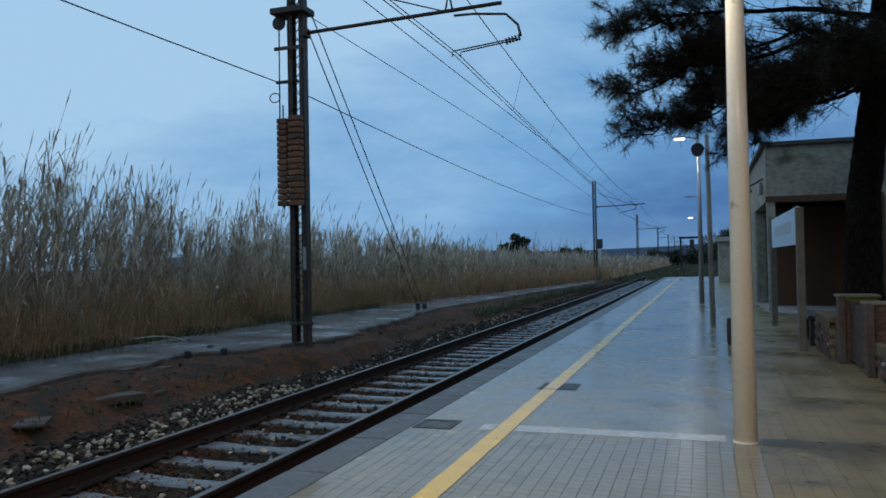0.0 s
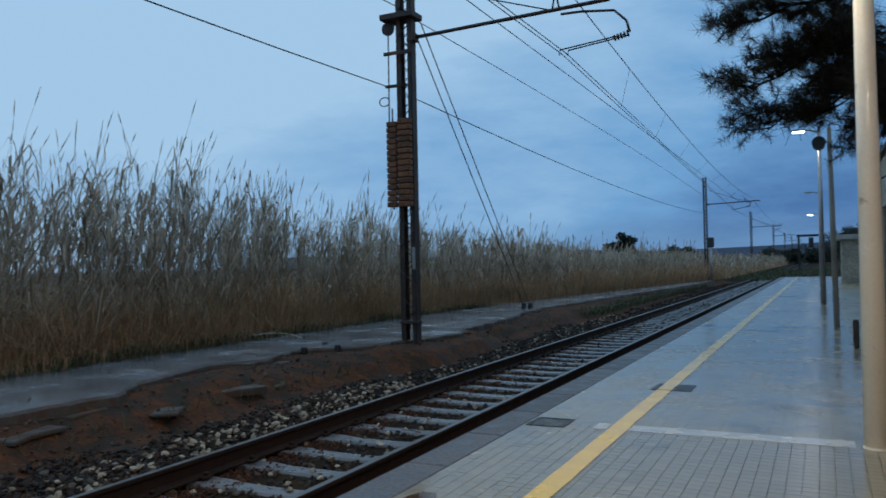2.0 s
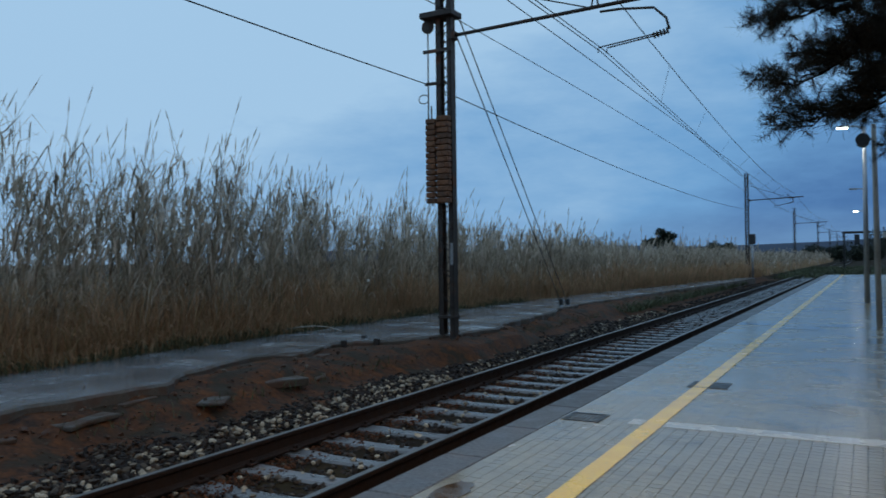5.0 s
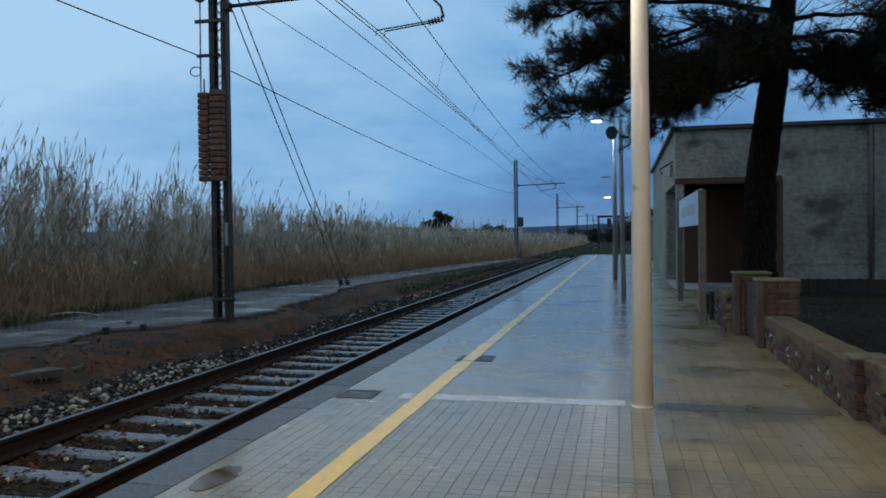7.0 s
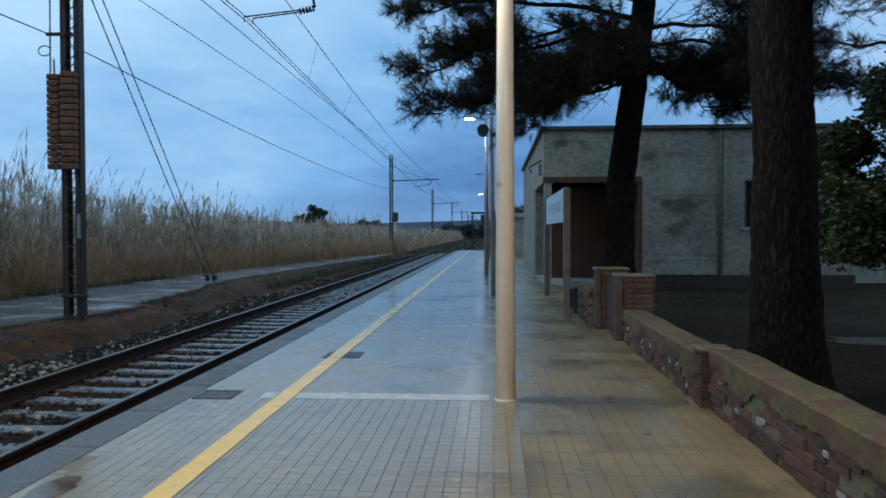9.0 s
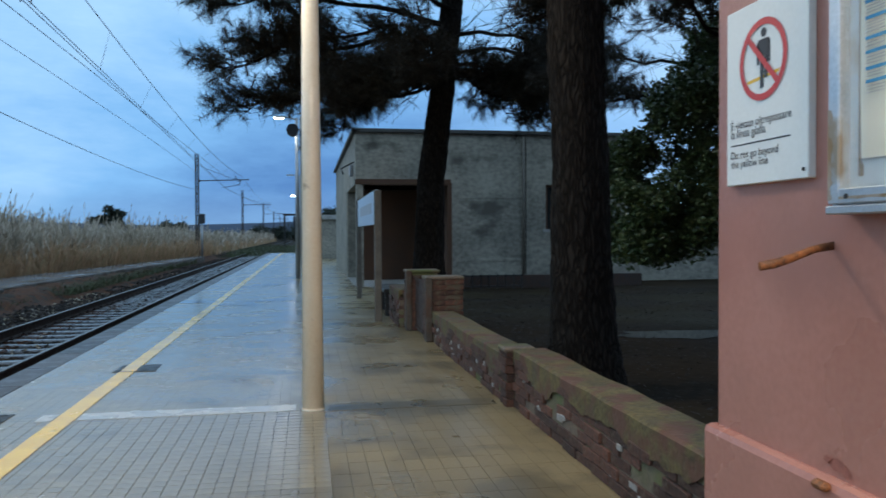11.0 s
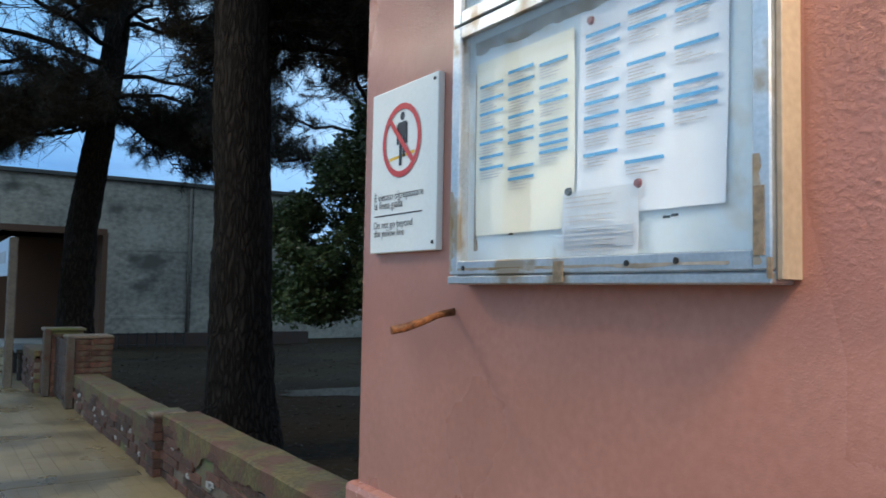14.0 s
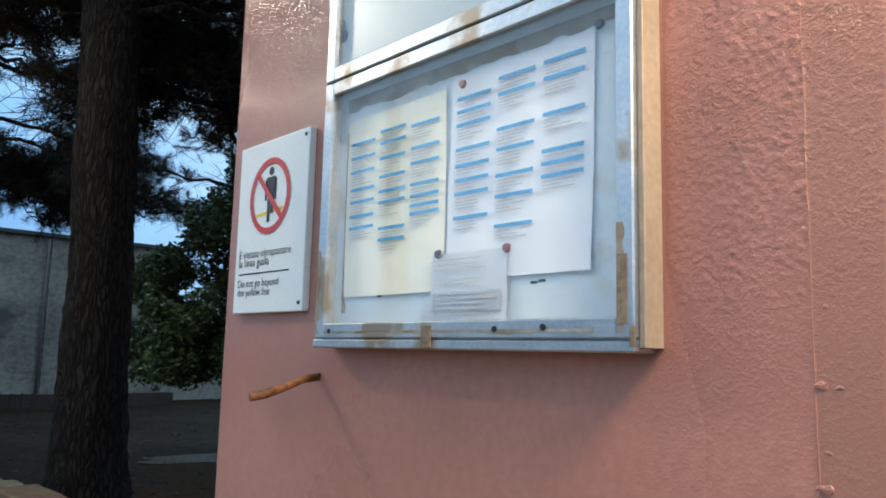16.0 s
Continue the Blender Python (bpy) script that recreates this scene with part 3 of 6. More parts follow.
def bed_z(x, y):
    return lerp(x, ((-3.5, -0.46), (-3.1, -0.475), (-2.4, -0.455), (-2.0, -0.46), (0.3, -0.46), (0.8, -0.49))) - (0.026 if -1.40 < x < -0.12 else 0.0)


ch = stones(11400, (-3.0, 0.72), (2.0, 20.0), (0.022, 0.048), bed_z, rng)
ch += stones(7200, (-3.45, -1.6), (2.0, 22.0), (0.022, 0.048), lambda x, y: bed_z(x, y) + 0.02, rng)
ch += stones(3900, (-3.0, 0.72), (20.0, 60.0), (0.038, 0.070), bed_z, rng)
ch += stones(1200, (-3.4, 0.72), (2.0, -8.0), (0.028, 0.055), bed_z, rng)
v, f = joined(ch)
tagged(arrays("ballast", v, f, M_BALLAST), "dark and pale crushed stone ballast under the track", "ballast", "", "stuff")
# a few pale stones thrown on the shoulder
ch = stones(420, (-2.70, -1.62), (3.0, 10.5), (0.016, 0.050), lambda x, y: bed_z(x, y) + 0.035, rng)
v, f = joined(ch)
M_PALESTONE = mat("pale_stone", (0.28, 0.25, 0.20), (0.48, 0.44, 0.37), 20, 0.5, 0.8, 0.2, 90, island=((0.30, 0.26, 0.22), (0.62, 0.56, 0.48), (1.0, 0.95, 0.87)))
ch2 = stones(300, (-3.0, -1.7), (9.0, 26.0), (0.025, 0.045), lambda x, y: bed_z(x, y) + 0.03, rng)
ch2 += stones(120, (-1.4, -0.1), (4.0, 16.0), (0.02, 0.04), lambda x, y: bed_z(x, y) + 0.03, rng)
v, f = joined(ch + ch2)
tagged(arrays("pale_stones", v, f, M_PALESTONE), "scattered pale limestone lumps on the ballast shoulder", "stones", "", "stuff")

# ---- far platform: broken wet asphalt ----
FRONT = ((-8, -3.9), (3.8, -3.9), (5.1, -4.02), (6.7, -3.88), (7.3, -4.35), (9.0, -4.75), (9.9, -4.35), (10.8, -4.7), (11.3, -4.75), (11.8, -4.0), (12.6, -3.72), (14.7, -3.28), (15.2, -3.3), (15.6, -3.65), (18.6, -3.85), (20.2, -4.0), (21.2, -4.35), (23.5, -4.45), (28, -4.2), (36, -3.8), (46, -3.1), (54, -3.0))
BACK = ((-8, -6.45), (5, -6.5), (12, -6.72), (20, -6.85), (28, -6.45), (38, -5.35), (43, -4.85), (52, -3.7), (70, -3.5), (400, -3.5))
slab = bmesh.new()
ys = [-8 + 0.2 * i for i in range(308)]
rows = []
for y in ys:
    xf = lerp(y, FRONT) + 0.13 * noise.noise((y * 1.9, 1.0, 0)) + 0.09 * round(2.5 * noise.noise((y * 3.7, 3.0, 0))) / 2.5 + 0.04 * noise.noise((y * 9.1, 3.0, 0))
    xb = lerp(y, BACK) + 0.10 * noise.noise((y * 0.7, 9.0, 0))
    zt = -0.045 + 0.02 * noise.noise((y * 0.5, 2.0, 0))
    rows.append([slab.verts.new(p) for p in ((xb, y, -0.3), (xb, y, zt), ((xf + xb) / 2, y, zt + 0.012), (xf - 0.05, y, zt), (xf, y, zt - 0.03), (xf + 0.03, y, -0.42))])
for a, b in zip(rows, rows[1:]):
    for i in range(5):
        slab.faces.new((a[i], a[i + 1], b[i + 1], b[i])).material_index = 1 if i >= 3 else 0
bmesh.ops.recalc_face_normals(slab, faces=slab.faces)
pave = single("pavement_far", slab, M_ASPHALT, "cracked wet asphalt of the disused platform across the track", "pavement", "structure")

pave.data.materials.append(M_DIRTCON)


def rubble(place, size, turn, material, label):
    bm = bmesh.new()
    box(bm, -size[0] * 0.36, size[0] * 0.36, -size[1] * 0.36, size[1] * 0.36, 0, size[2] * 0.7, bevel=0.012)
    bmesh.ops.subdivide_edges(bm, edges=bm.edges[:], cuts=2, use_grid_fill=True)
    for v in bm.verts:
        v.co += Vector((noise.noise(v.co * 3 + Vector(place)), noise.noise(v.co * 3 + Vector((5, 1, 2))), noise.noise(v.co * 2))) * 0.035
    ob = single("broken_slab", bm, material, label, "rubble", group="rubble along the far platform")
    ob.matrix_basis = pose(place[0], place[1], place[2] - 0.075, turn[0] * 0.4, turn[1] * 0.3, turn[2])


for place, size, turn in (((-4.78, 9.9, -0.045), (1.05, 1.5, 0.10), (2, 5, 10)), ((-3.45, 6.95, -0.22), (0.45, 0.55, 0.06), (3, 8, 30)), ((-3.65, 8.35, -0.24), (0.75, 0.9, 0.16), (-4, 7, -20)), ((-3.75, 5.4, -0.2), (0.5, 0.9, 0.08), (3, 12, 8)), ((-3.7, 4.3, -0.2), (0.4, 0.8, 0.07), (-3, 10, -12)), ((-3.95, 6.2, -0.14), (0.35, 0.7, 0.07), (2, 9, 4)),
                          ((-4.5, 10.2, -0.12), (0.7, 0.5, 0.08), (2, 9, 5)), ((-3.9, 11.0, -0.16), (0.35, 0.4, 0.07), (5, 4, 50)), ((-3.6, 9.1, -0.26), (0.3, 0.35, 0.08), (8, 3, 70)),
                          ((-4.0, 16.3, -0.24), (0.5, 0.7, 0.07), (2, 8, 10)), ((-4.2, 19.2, -0.2), (0.6, 0.8, 0.07), (3, 7, -15))):
    rubble(place, size, turn, M_DIRTCON, "broken piece of paving lying on rusty soil")
for x, y in ((-4.60, 11.18), (-4.22, 11.64), (-4.74, 12.0)):
    bm = bmesh.new()
    box(bm, -0.05, 0.05, -0.05, 0.05, -0.3, 0.06, bevel=0.012)
    ob = single("cut_post_stub", bm, M_IRON, "short dark stub of a cut-off post", "post stub", group="cut post stubs")
    ob.matrix_basis = pose(x, y, -0.06, 3, 4, 20)

# crumbs of brick, earth and gravel on the soil
rng = np.random.default_rng(17)
ch = stones(1800, (-4.5, -3.2), (3.0, 30.0), (0.008, 0.028), lambda x, y: ground_z(x, y) + 0.004, rng, 0.5)
ch += stones(90, (-4.3, -3.3), (3.5, 22.0), (0.03, 0.06), lambda x, y: ground_z(x, y) + 0.01, rng, 0.3)
v, f = joined(ch)
M_CRUMB = mat("soil_crumb", (0.45, 0.45, 0.45), (1, 1, 1), 14, 0.6, 0.9, 0.4, 70, island=((0.03, 0.015, 0.009), (0.085, 0.032, 0.014), (0.045, 0.026, 0.016), (0.12, 0.046, 0.019), (0.05, 0.034, 0.024), (0.15, 0.115, 0.085)))
tagged(arrays("soil_crumbs", v, f, M_CRUMB), "rusty crumbs of earth, brick and gravel beside the paving", "debris", "", "stuff")
# rusty patches of soil against the far rail
rng = np.random.default_rng(19)
ch = stones(5100, (-1.42, -1.02), (3.0, 22.0), (0.007, 0.018), lambda x, y: -0.462 + 0.018 * noise.noise((y * 2.0, 5, 0)), rng, 0.5)
v, f = joined(ch)
M_RUSTGRIT = mat("rust_grit", (0.5, 0.5, 0.5), (1, 1, 1), 14, 0.7, 0.9, 0.3, 70, spec=0.2, island=((0.035, 0.016, 0.009), (0.13, 0.045, 0.017), (0.06, 0.024, 0.012), (0.17, 0.062, 0.024)))
tagged(arrays("rust_dust", v, f, M_RUSTGRIT), "rust-stained grit between the sleepers", "grit", "", "stuff")

# ---- near platform ----
deck = boxes((PLAT_X0 + 0.03, PLAT_X1 + 0.3, -9, END_Y, -0.6, -0.012))
single("platform_body", deck, M_GROUT, "concrete body of the station platform", "platform", "structure")
# far part of the deck, where single tiles no longer show
NEAR_Y1 = 13.0
single("floor_walk", boxes((1.12 + 2.70, PLAT_X1, NEAR_Y1, END_Y, -0.02, -0.002), (1.12 + 2.70, PLAT_X1, -9, -2.88, -0.02, -0.002)), M_SLAB, "rough wet slabs beside the garden wall", "floor", "structure")
single("floor", boxes((1.12, 1.12 + 2.70, NEAR_Y1, END_Y, -0.02, -0.002), (1.12, 1.12 + 2.70, -9, -2.94, -0.02, -0.002)), M_TILE, "wet grey-beige tiled platform floor", "floor", "structure")
tiles = thing("platform_tiles", "wet beige grooved tiles of the platform floor", "floor tiles", "", "structure")
coping = thing("platform_edge", "row of dark wet stone slabs along the platform edge", "platform edge", "", "structure")
for i in range(68):
    y = -9 + i * 1.0
    bm = bmesh.new()
    box(bm, PLAT_X0, 1.115, y + 0.006, y + 0.994, -0.16, 0.0, bevel=0.012)
    part("edge_slab", bm, M_COPING, coping)
# ---- painted line, strips, covers ----
bm = bmesh.new()
rows = []
for i in range(340):
    y = -9 + 0.2 * i
    w = 0.006 * noise.noise((y * 3.1, 0, 0))
    rows.append([bm.verts.new((1.828 + w, y, 0.0035)), bm.verts.new((1.978 + 0.006 * noise.noise((y * 2.7, 7, 0)), y, 0.0035))])
for a, b in zip(rows, rows[1:]):
    bm.faces.new((a[0], a[1], b[1], b[0]))
single("yellow_line", bm, M_YELLOW, "worn yellow safety line painted along the platform", "painted line", "structure")
single("trim_strip", boxes((1.70, 1.815, 6.50, 6.72, -0.01, 0.0022), (1.99, 3.60, 6.50, 6.72, -0.01, 0.0022)), M_PALE, "pale strip of smoother tiles across the platform", "floor strip", "structure")
grate = thing("drain_grate", "dark cast-iron drain grate set in the platform", "drain grate")
part("frame", boxes((1.14, 1.47, 6.45, 6.48, -0.01, 0.004), (1.14, 1.47, 6.76, 6.79, -0.01, 0.004), (1.14, 1.17, 6.48, 6.76, -0.01, 0.004), (1.44, 1.47, 6.48, 6.76, -0.01, 0.004)), M_IRON, grate)
for i in range(7):
    part("bar", boxes((1.17 + i * 0.04, 1.195 + i * 0.04, 6.48, 6.76, -0.01, 0.002)), M_IRON, grate)
cover = thing("manhole_cover", "square dark metal inspection cover half under the yellow line", "manhole cover")
part("plate", boxes((1.985, 2.17, 8.60, 8.98, -0.01, 0.004), (1.77, 1.822, 8.60, 8.98, -0.01, 0.004), bevel=0.002), M_IRON, cover)
part("lip", boxes((1.76, 2.18, 8.575, 8.597, -0.01, 0.005)), M_IRON, cover)
for x, y in ((2.3, 16.2), (2.9, 17.0), (1.5, 16.9), (2.6, 22.0), (2.2, 30.0)):
    single("inspection_cover", boxes((x - 0.35, x + 0.35, y - 0.3, y + 0.3, -0.01, 0.0015)), M_ASPHALT, "dull dark inspection cover in the platform floor", "manhole cover", group="platform covers")

single("trim_dark_strip", boxes((3.86, 5.20, 6.44, 6.66, -0.01, 0.0018)), mat("dark_strip_slab", (0.085, 0.066, 0.038), (0.15, 0.115, 0.066), 3, 0.22, 0.42, 0.08, 50), "darker brown strip across the walk", "floor strip", "structure")

# ---- lamp posts on the platform ----


def lamp_post(place, height, base_r, top_r, paint, label, lit, arm=0.55, side=-1):
    t = thing("street_lamp", label, "lamp post", "platform lamp posts", "", place)
    part("pole", rod([(0, 0, 0), (0, 0, height * 0.5), (0, 0, height)], [base_r, (base_r + top_r) / 2, top_r], 20), paint, t)
    bm = bmesh.new()
    disc(bm, Matrix.Translation((0, 0, 0.006)), base_r * 1.07, 0.012)
    part("base_collar", bm, paint, t)
    part("arm", rod([(0, 0, height - 0.06), (side * arm * 0.4, 0, height + 0.02), (side * arm * 0.75, 0, height + 0.03)], [0.028, 0.025, 0.022], 8), M_GALV, t)
    bm = bmesh.new()
    box(bm, side * arm * 0.62, side * (arm + 0.14), -0.09, 0.09, height - 0.01, height + 0.055, bevel=0.02)
    head = part("lamp_head", bm, M_GALV, t, "flat grey lamp head")
    bm = bmesh.new()
    box(bm, side * arm * 0.72, side * (arm + 0.12), -0.075, 0.075, height - 0.022, height - 0.011)
    part("diffuser", bm, M_LAMPGLOW if lit else M_WHITE, head, "lit white diffuser" if lit else "unlit diffuser")
    return t


lamp_post((3.735, 6.54, 0), 4.95, 0.086, 0.055, M_CREAM, "cream-painted tapering steel lamp post on the wet platform", True)
lamp_post((3.42, 24.7, 0), 4.95, 0.075, 0.05, M_GALV, "grey steel lamp post with a lit lamp", True)
lamp_post((3.40, 41.0, 0), 4.40, 0.075, 0.05, M_GALV, "grey steel lamp post with an unlit lamp", False)
lamp_post((3.30, 56.0, 0), 4.10, 0.075, 0.05, M_GALV, "grey steel lamp post far along the platform, lit", True)

spk = thing("loudspeaker_post", "slim grey post carrying a round black loudspeaker", "loudspeaker post")
part("pole", rod([(3.64, 17.0, 0), (3.62, 17.0, 2), (3.605, 17.0, 3.86)], [0.055, 0.05, 0.042], 14), M_GREYPOST, spk)
part("bracket", rod([(3.66, 17.0, 3.58), (3.42, 17.0, 3.58)], 0.016, 6), M_IRON, spk)
bm = bmesh.new()
disc(bm, Matrix.Translation((3.42, 16.96, 3.55)) @ Matrix.Rotation(radians(80), 4, "X"), 0.115, 0.16, 20, 0.08)
disc(bm, Matrix.Translation((3.42, 16.87, 3.56)) @ Matrix.Rotation(radians(80), 4, "X"), 0.125, 0.03, 20)
part("horn", bm, M_BLACK, spk, "round black horn")
bm = bmesh.new()
box(bm, 3.80, 3.88, 13.2, 13.34, 0.0, 0.42, bevel=0.02)
single("litter_bin", bm, M_IRON, "small dark metal post box standing on the platform", "bollard")

bm = bmesh.new()
n = 24
bm.faces.new([bm.verts.new((1.28 + 0.10 * (1 + 0.25 * noise.noise((i * 0.7, 1, 0))) * math.cos(2 * math.pi * i / n), 4.18 + 0.24 * (1 + 0.25 * noise.noise((i * 0.7, 4, 0))) * math.sin(2 * math.pi * i / n), 0.003)) for i in range(n)])
single("rust_stain", bm, mat("rust_stain", (0.055, 0.028, 0.010), (0.105, 0.056, 0.020), 6, 0.1, 0.3, 0.05), "brown rust stain on the wet platform tiles", "stain", "structure")

# ---- catenary mast ----
def lattice_mast(base, height, width=0.31, deep=0.17, detail=True, label="dark lattice steel catenary mast beside the track"):
    t = thing("catenary_mast", label, "catenary mast", "catenary masts", "", base)
    h = width / 2
    for s in (-1, 1):
        bm = bmesh.new()
        box(bm, s * h - 0.012, s * h + 0.012, -deep / 2, deep / 2, -0.3, height)
        box(bm, s * h, s * (h - 0.085), -deep / 2, -deep / 2 + 0.016, -0.3, height)
        box(bm, s * h, s * (h - 0.085), deep / 2 - 0.016, deep / 2, -0.3, height)
        part("leg", bm, M_STEEL, t)
    n = int(height / 0.26) if detail else int(height / 0.5)
    for yy in (-deep / 2 - 0.006, deep / 2 + 0.006):
        zig = [((h - 0.02) * (1 if i % 2 else -1), yy, 0.3 + i * (height - 0.5) / n) for i in range(n + 1)]
        part("lacing", rod(zig, 0.014, 4), M_STEEL, t)
    bm = boxes((-h - 0.03, h + 0.03, -deep / 2 - 0.03, deep / 2 + 0.03, 0.30, 0.36), bevel=0.008)
    part("base_band", bm, M_STEEL, t)
    return t


MX, MY = -3.56, 13.13
mast = lattice_mast((MX, MY, -0.04), 6.9)


def cantilever(t, z_arm, x0, x1, zc, vt):
    """Bracket arm, registration arm and steady arms, in the mast's frame."""
    part("bracket_arm", rod([(x0, 0, z_arm), (x1, 0, z_arm + 0.10)], 0.035, 10), M_STEEL, t)
    part("stay", rod([(x0, 0, z_arm + 1.0), (x1 * 0.72, 0, z_arm + 0.10)], 0.012, 6), M_WIRE, t)
    part("arm_clamp", boxes((x0 - 0.10, x0 + 0.06, -0.1, 0.1, z_arm - 0.08, z_arm + 0.08), bevel=0.01), M_STEEL, t)
    part("registration_arm", rod([(x1 - 0.85, 0, z_arm - 0.02), (x1 - 0.5, 0, z_arm - 0.03), (vt[0] - 0.25, 0, vt[1] + 0.42), (vt[0] - 0.05, 0, vt[1] + 0.22), (vt[0], 0, vt[1] + 0.02)], [0.022] * 5, 8), M_STEEL, t)
    bm = bmesh.new()
    for k in range(5):
        c = Vector((vt[0] - 0.03 - 0.055 * k, 0, vt[1] - 0.012 * k))
        disc(bm, Matrix.Translation(c) @ Matrix.Rotation(radians(78), 4, "Y"), 0.055, 0.022, 12)
    part("insulator", bm, M_STEEL, t, "brown ribbed insulator")
    for dy in (-0.05, 0.05):
        part("steady_arm", rod([(vt[0] - 0.05, dy, vt[1] - 0.02), (zc[0] + dy * 1.2, dy, zc[1] + 0.09), (zc[0] + dy * 1.2 - 0.01, dy, zc[1])], 0.012, 6), M_STEEL, t)
    for dx in (-0.07, 0.07):
        part("messenger_hanger", rod([(x1 - 0.94 + dx, 0, z_arm + 0.05), (x1 - 0.94 + dx * 0.2, 0, z_arm + 0.34)], 0.016, 6), M_STEEL, t)


cantilever(mast, 5.69, 0.17, 3.90, (3.09, 4.95), (4.22, 5.17))
part("cross_bar", boxes((-0.38, 0.22, -0.20, -0.16, 5.37, 5.43)), M_STEEL, mast)
part("top_bracket", boxes((-0.45, 0.25, -0.22, 0.22, 6.05, 6.16), (-0.42, -0.30, -0.05, 0.05, 5.85, 6.1), bevel=0.01), M_STEEL, mast)
bm = bmesh.new()
disc(bm, Matrix.Translation((-0.37, -0.02, 5.93)) @ Matrix.Rotation(radians(90), 4, "X"), 0.13, 0.04, 18)
part("pulley", bm, M_STEEL, mast)
part("weight_rod", rod([(-0.37, -0.02, 5.85), (-0.30, -0.16, 4.0)], 0.013, 6), M_STEEL, mast)
part("hook_ring", rod([(-0.32 - 0.11 + 0.11 * math.cos(a), -0.1, 4.52 + 0.085 * math.sin(a)) for a in [0.35 * k for k in range(18)]], 0.011, 5), M_STEEL, mast)
part("feeder_bracket", boxes((-0.45, 0.0, -0.03, 0.03, 4.80, 4.85)), M_STEEL, mast)
part("number_tag", boxes((0.10, 0.165, -0.105, -0.098, 1.32, 1.74), bevel=0.002), M_GALV, mast, "small pale tag")
weights = thing("counterweight", "two stacks of rusty cast-iron tension weights hanging at the mast", "counterweight", "", "", (MX, MY - 0.19, 0))
for cx, w, top in ((-0.185, 0.20, 4.06), (0.075, 0.25, 4.10)):
    n = 15
    for k in range(n):
        z = 2.45 + k * (top - 2.45) / n
        bm = bmesh.new()
        box(bm, cx - w / 2, cx + w / 2, -0.13, 0.02, z, z + (top - 2.45) / n - 0.013, bevel=0.012)
        notch = random.choice((-1, 1))
        box(bm, cx + notch * w * 0.12, cx + notch * w * 0.30, -0.145, -0.12, z + 0.02, z + 0.075)
        part("weight", bm, M_RUST, weights)
part("hanger", rod([(-0.185, -0.05, 2.40), (-0.185, -0.05, 4.3)], 0.014, 6), M_STEEL, weights)

for k, (y, dx) in enumerate(((56.0, -0.22), (101.0, -0.75), (146.0, -0.6), (191.0, -0.6), (236.0, -0.6))):
    m2 = lattice_mast((-3.50 + dx, y, -0.15), 7.1, 0.24, 0.14, detail=k == 0, label="slender steel catenary mast farther along the track")
    cantilever(m2, 5.25, 0.17, 3.5, (1.75, 4.70), (2.9, 5.02)) if k % 2 == 0 else cantilever(m2, 5.25, 0.17, 3.5, (2.6, 4.70), (3.3, 5.02))

# ---- overhead wires ----


def wire(name, a, b, sag, r, label, group="overhead wires", n=14):
    a, b = Vector(a), Vector(b)
    pts = [a.lerp(b, i / n) - Vector((0, 0, 4 * sag * (i / n) * (1 - i / n))) for i in range(n + 1)]
    return single(name, rod(pts, r, 5), M_WIRE, label, "overhead wire", group=group)


AT = [(-32.0, -0.95), (13.13, -0.47), (56.0, -1.75), (101.0, -1.0), (146.0, -1.7), (191.0, -1.0), (236.0, -1.7)]
for (y0, x0), (y1, x1) in zip(AT, AT[1:]):
    zc0, zc1 = (4.93 if y0 < 20 else 4.55), (4.93 if y1 < 20 else 4.55)
    zm0, zm1 = (5.98 if y0 < 20 else 5.45), (5.98 if y1 < 20 else 5.45)
    for dx in (-0.03, 0.05):
        wire("contact_wire", (x0 + dx, y0, zc0), (x1 + dx, y1, zc1), 0.03, 0.008, "copper contact wire over the track")
    xm0, xm1 = (-0.34 if y0 < 20 else -0.75), (-0.34 if y1 < 20 else -0.75)
    wire("messenger_wire", (xm0, y0, zm0), (xm1, y1, zm1), 0.55, 0.010, "dark messenger cable over the track")
    if y0 < 60:
        for i in range(1, 9):
            q = i / 9
            zt = zm0 + (zm1 - zm0) * q - 4 * 0.55 * q * (1 - q)
            zb = zc0 + (zc1 - zc0) * q - 4 * 0.03 * q * (1 - q)
            xt, xb, yy = xm0 + (xm1 - xm0) * q, x0 + (x1 - x0) * q, y0 + (y1 - y0) * q
            single("dropper", rod([(xt, yy, zt), (xb, yy + 0.05, zb)], 0.004, 4), M_WIRE, "thin dropper between messenger and contact wire", "dropper", group="droppers")
wire("feeder_wire", (-3.95, -34, 5.9), (-3.95, MY, 4.78), 0.55, 0.011, "dark feeder cable slung along the masts")
wire("feeder_wire", (-3.45, MY, 4.53), (-3.5, 56, 4.45), 0.36, 0.011, "dark feeder cable slung along the masts")
wire("earth_wire", (-3.45, MY, 6.05), (-3.5, 56, 5.45), -0.18, 0.009, "thin earth cable between the mast tops")
wire("earth_wire", (-3.45, -34, 6.4), (-3.45, MY, 6.12), 0.6, 0.009, "thin earth cable between the mast tops")
wire("anchor_wire", (-1.0, -34, 5.5), (-1.2, 56, 4.9), 0.02, 0.008, "thin auxiliary wire beside the catenary")
guy = thing("guy_wires", "pair of anchor cables from the mast to the ground", "guy wire")
part("cable", rod([(-3.37, 13.28, 5.62), (-4.885, 22.86, 0.0)], 0.013, 6), M_WIRE, guy)
part("cable", rod([(-3.32, 13.28, 5.98), (-4.675, 22.86, 0.0)], 0.013, 6), M_WIRE, guy)
part("anchor", boxes((-4.945, -4.825, 22.79, 22.93, -0.12, 0.13), bevel=0.02), M_IRON, guy)
part("anchor", boxes((-4.735, -4.615, 22.79, 22.93, -0.12, 0.13), bevel=0.02), M_IRON, guy)

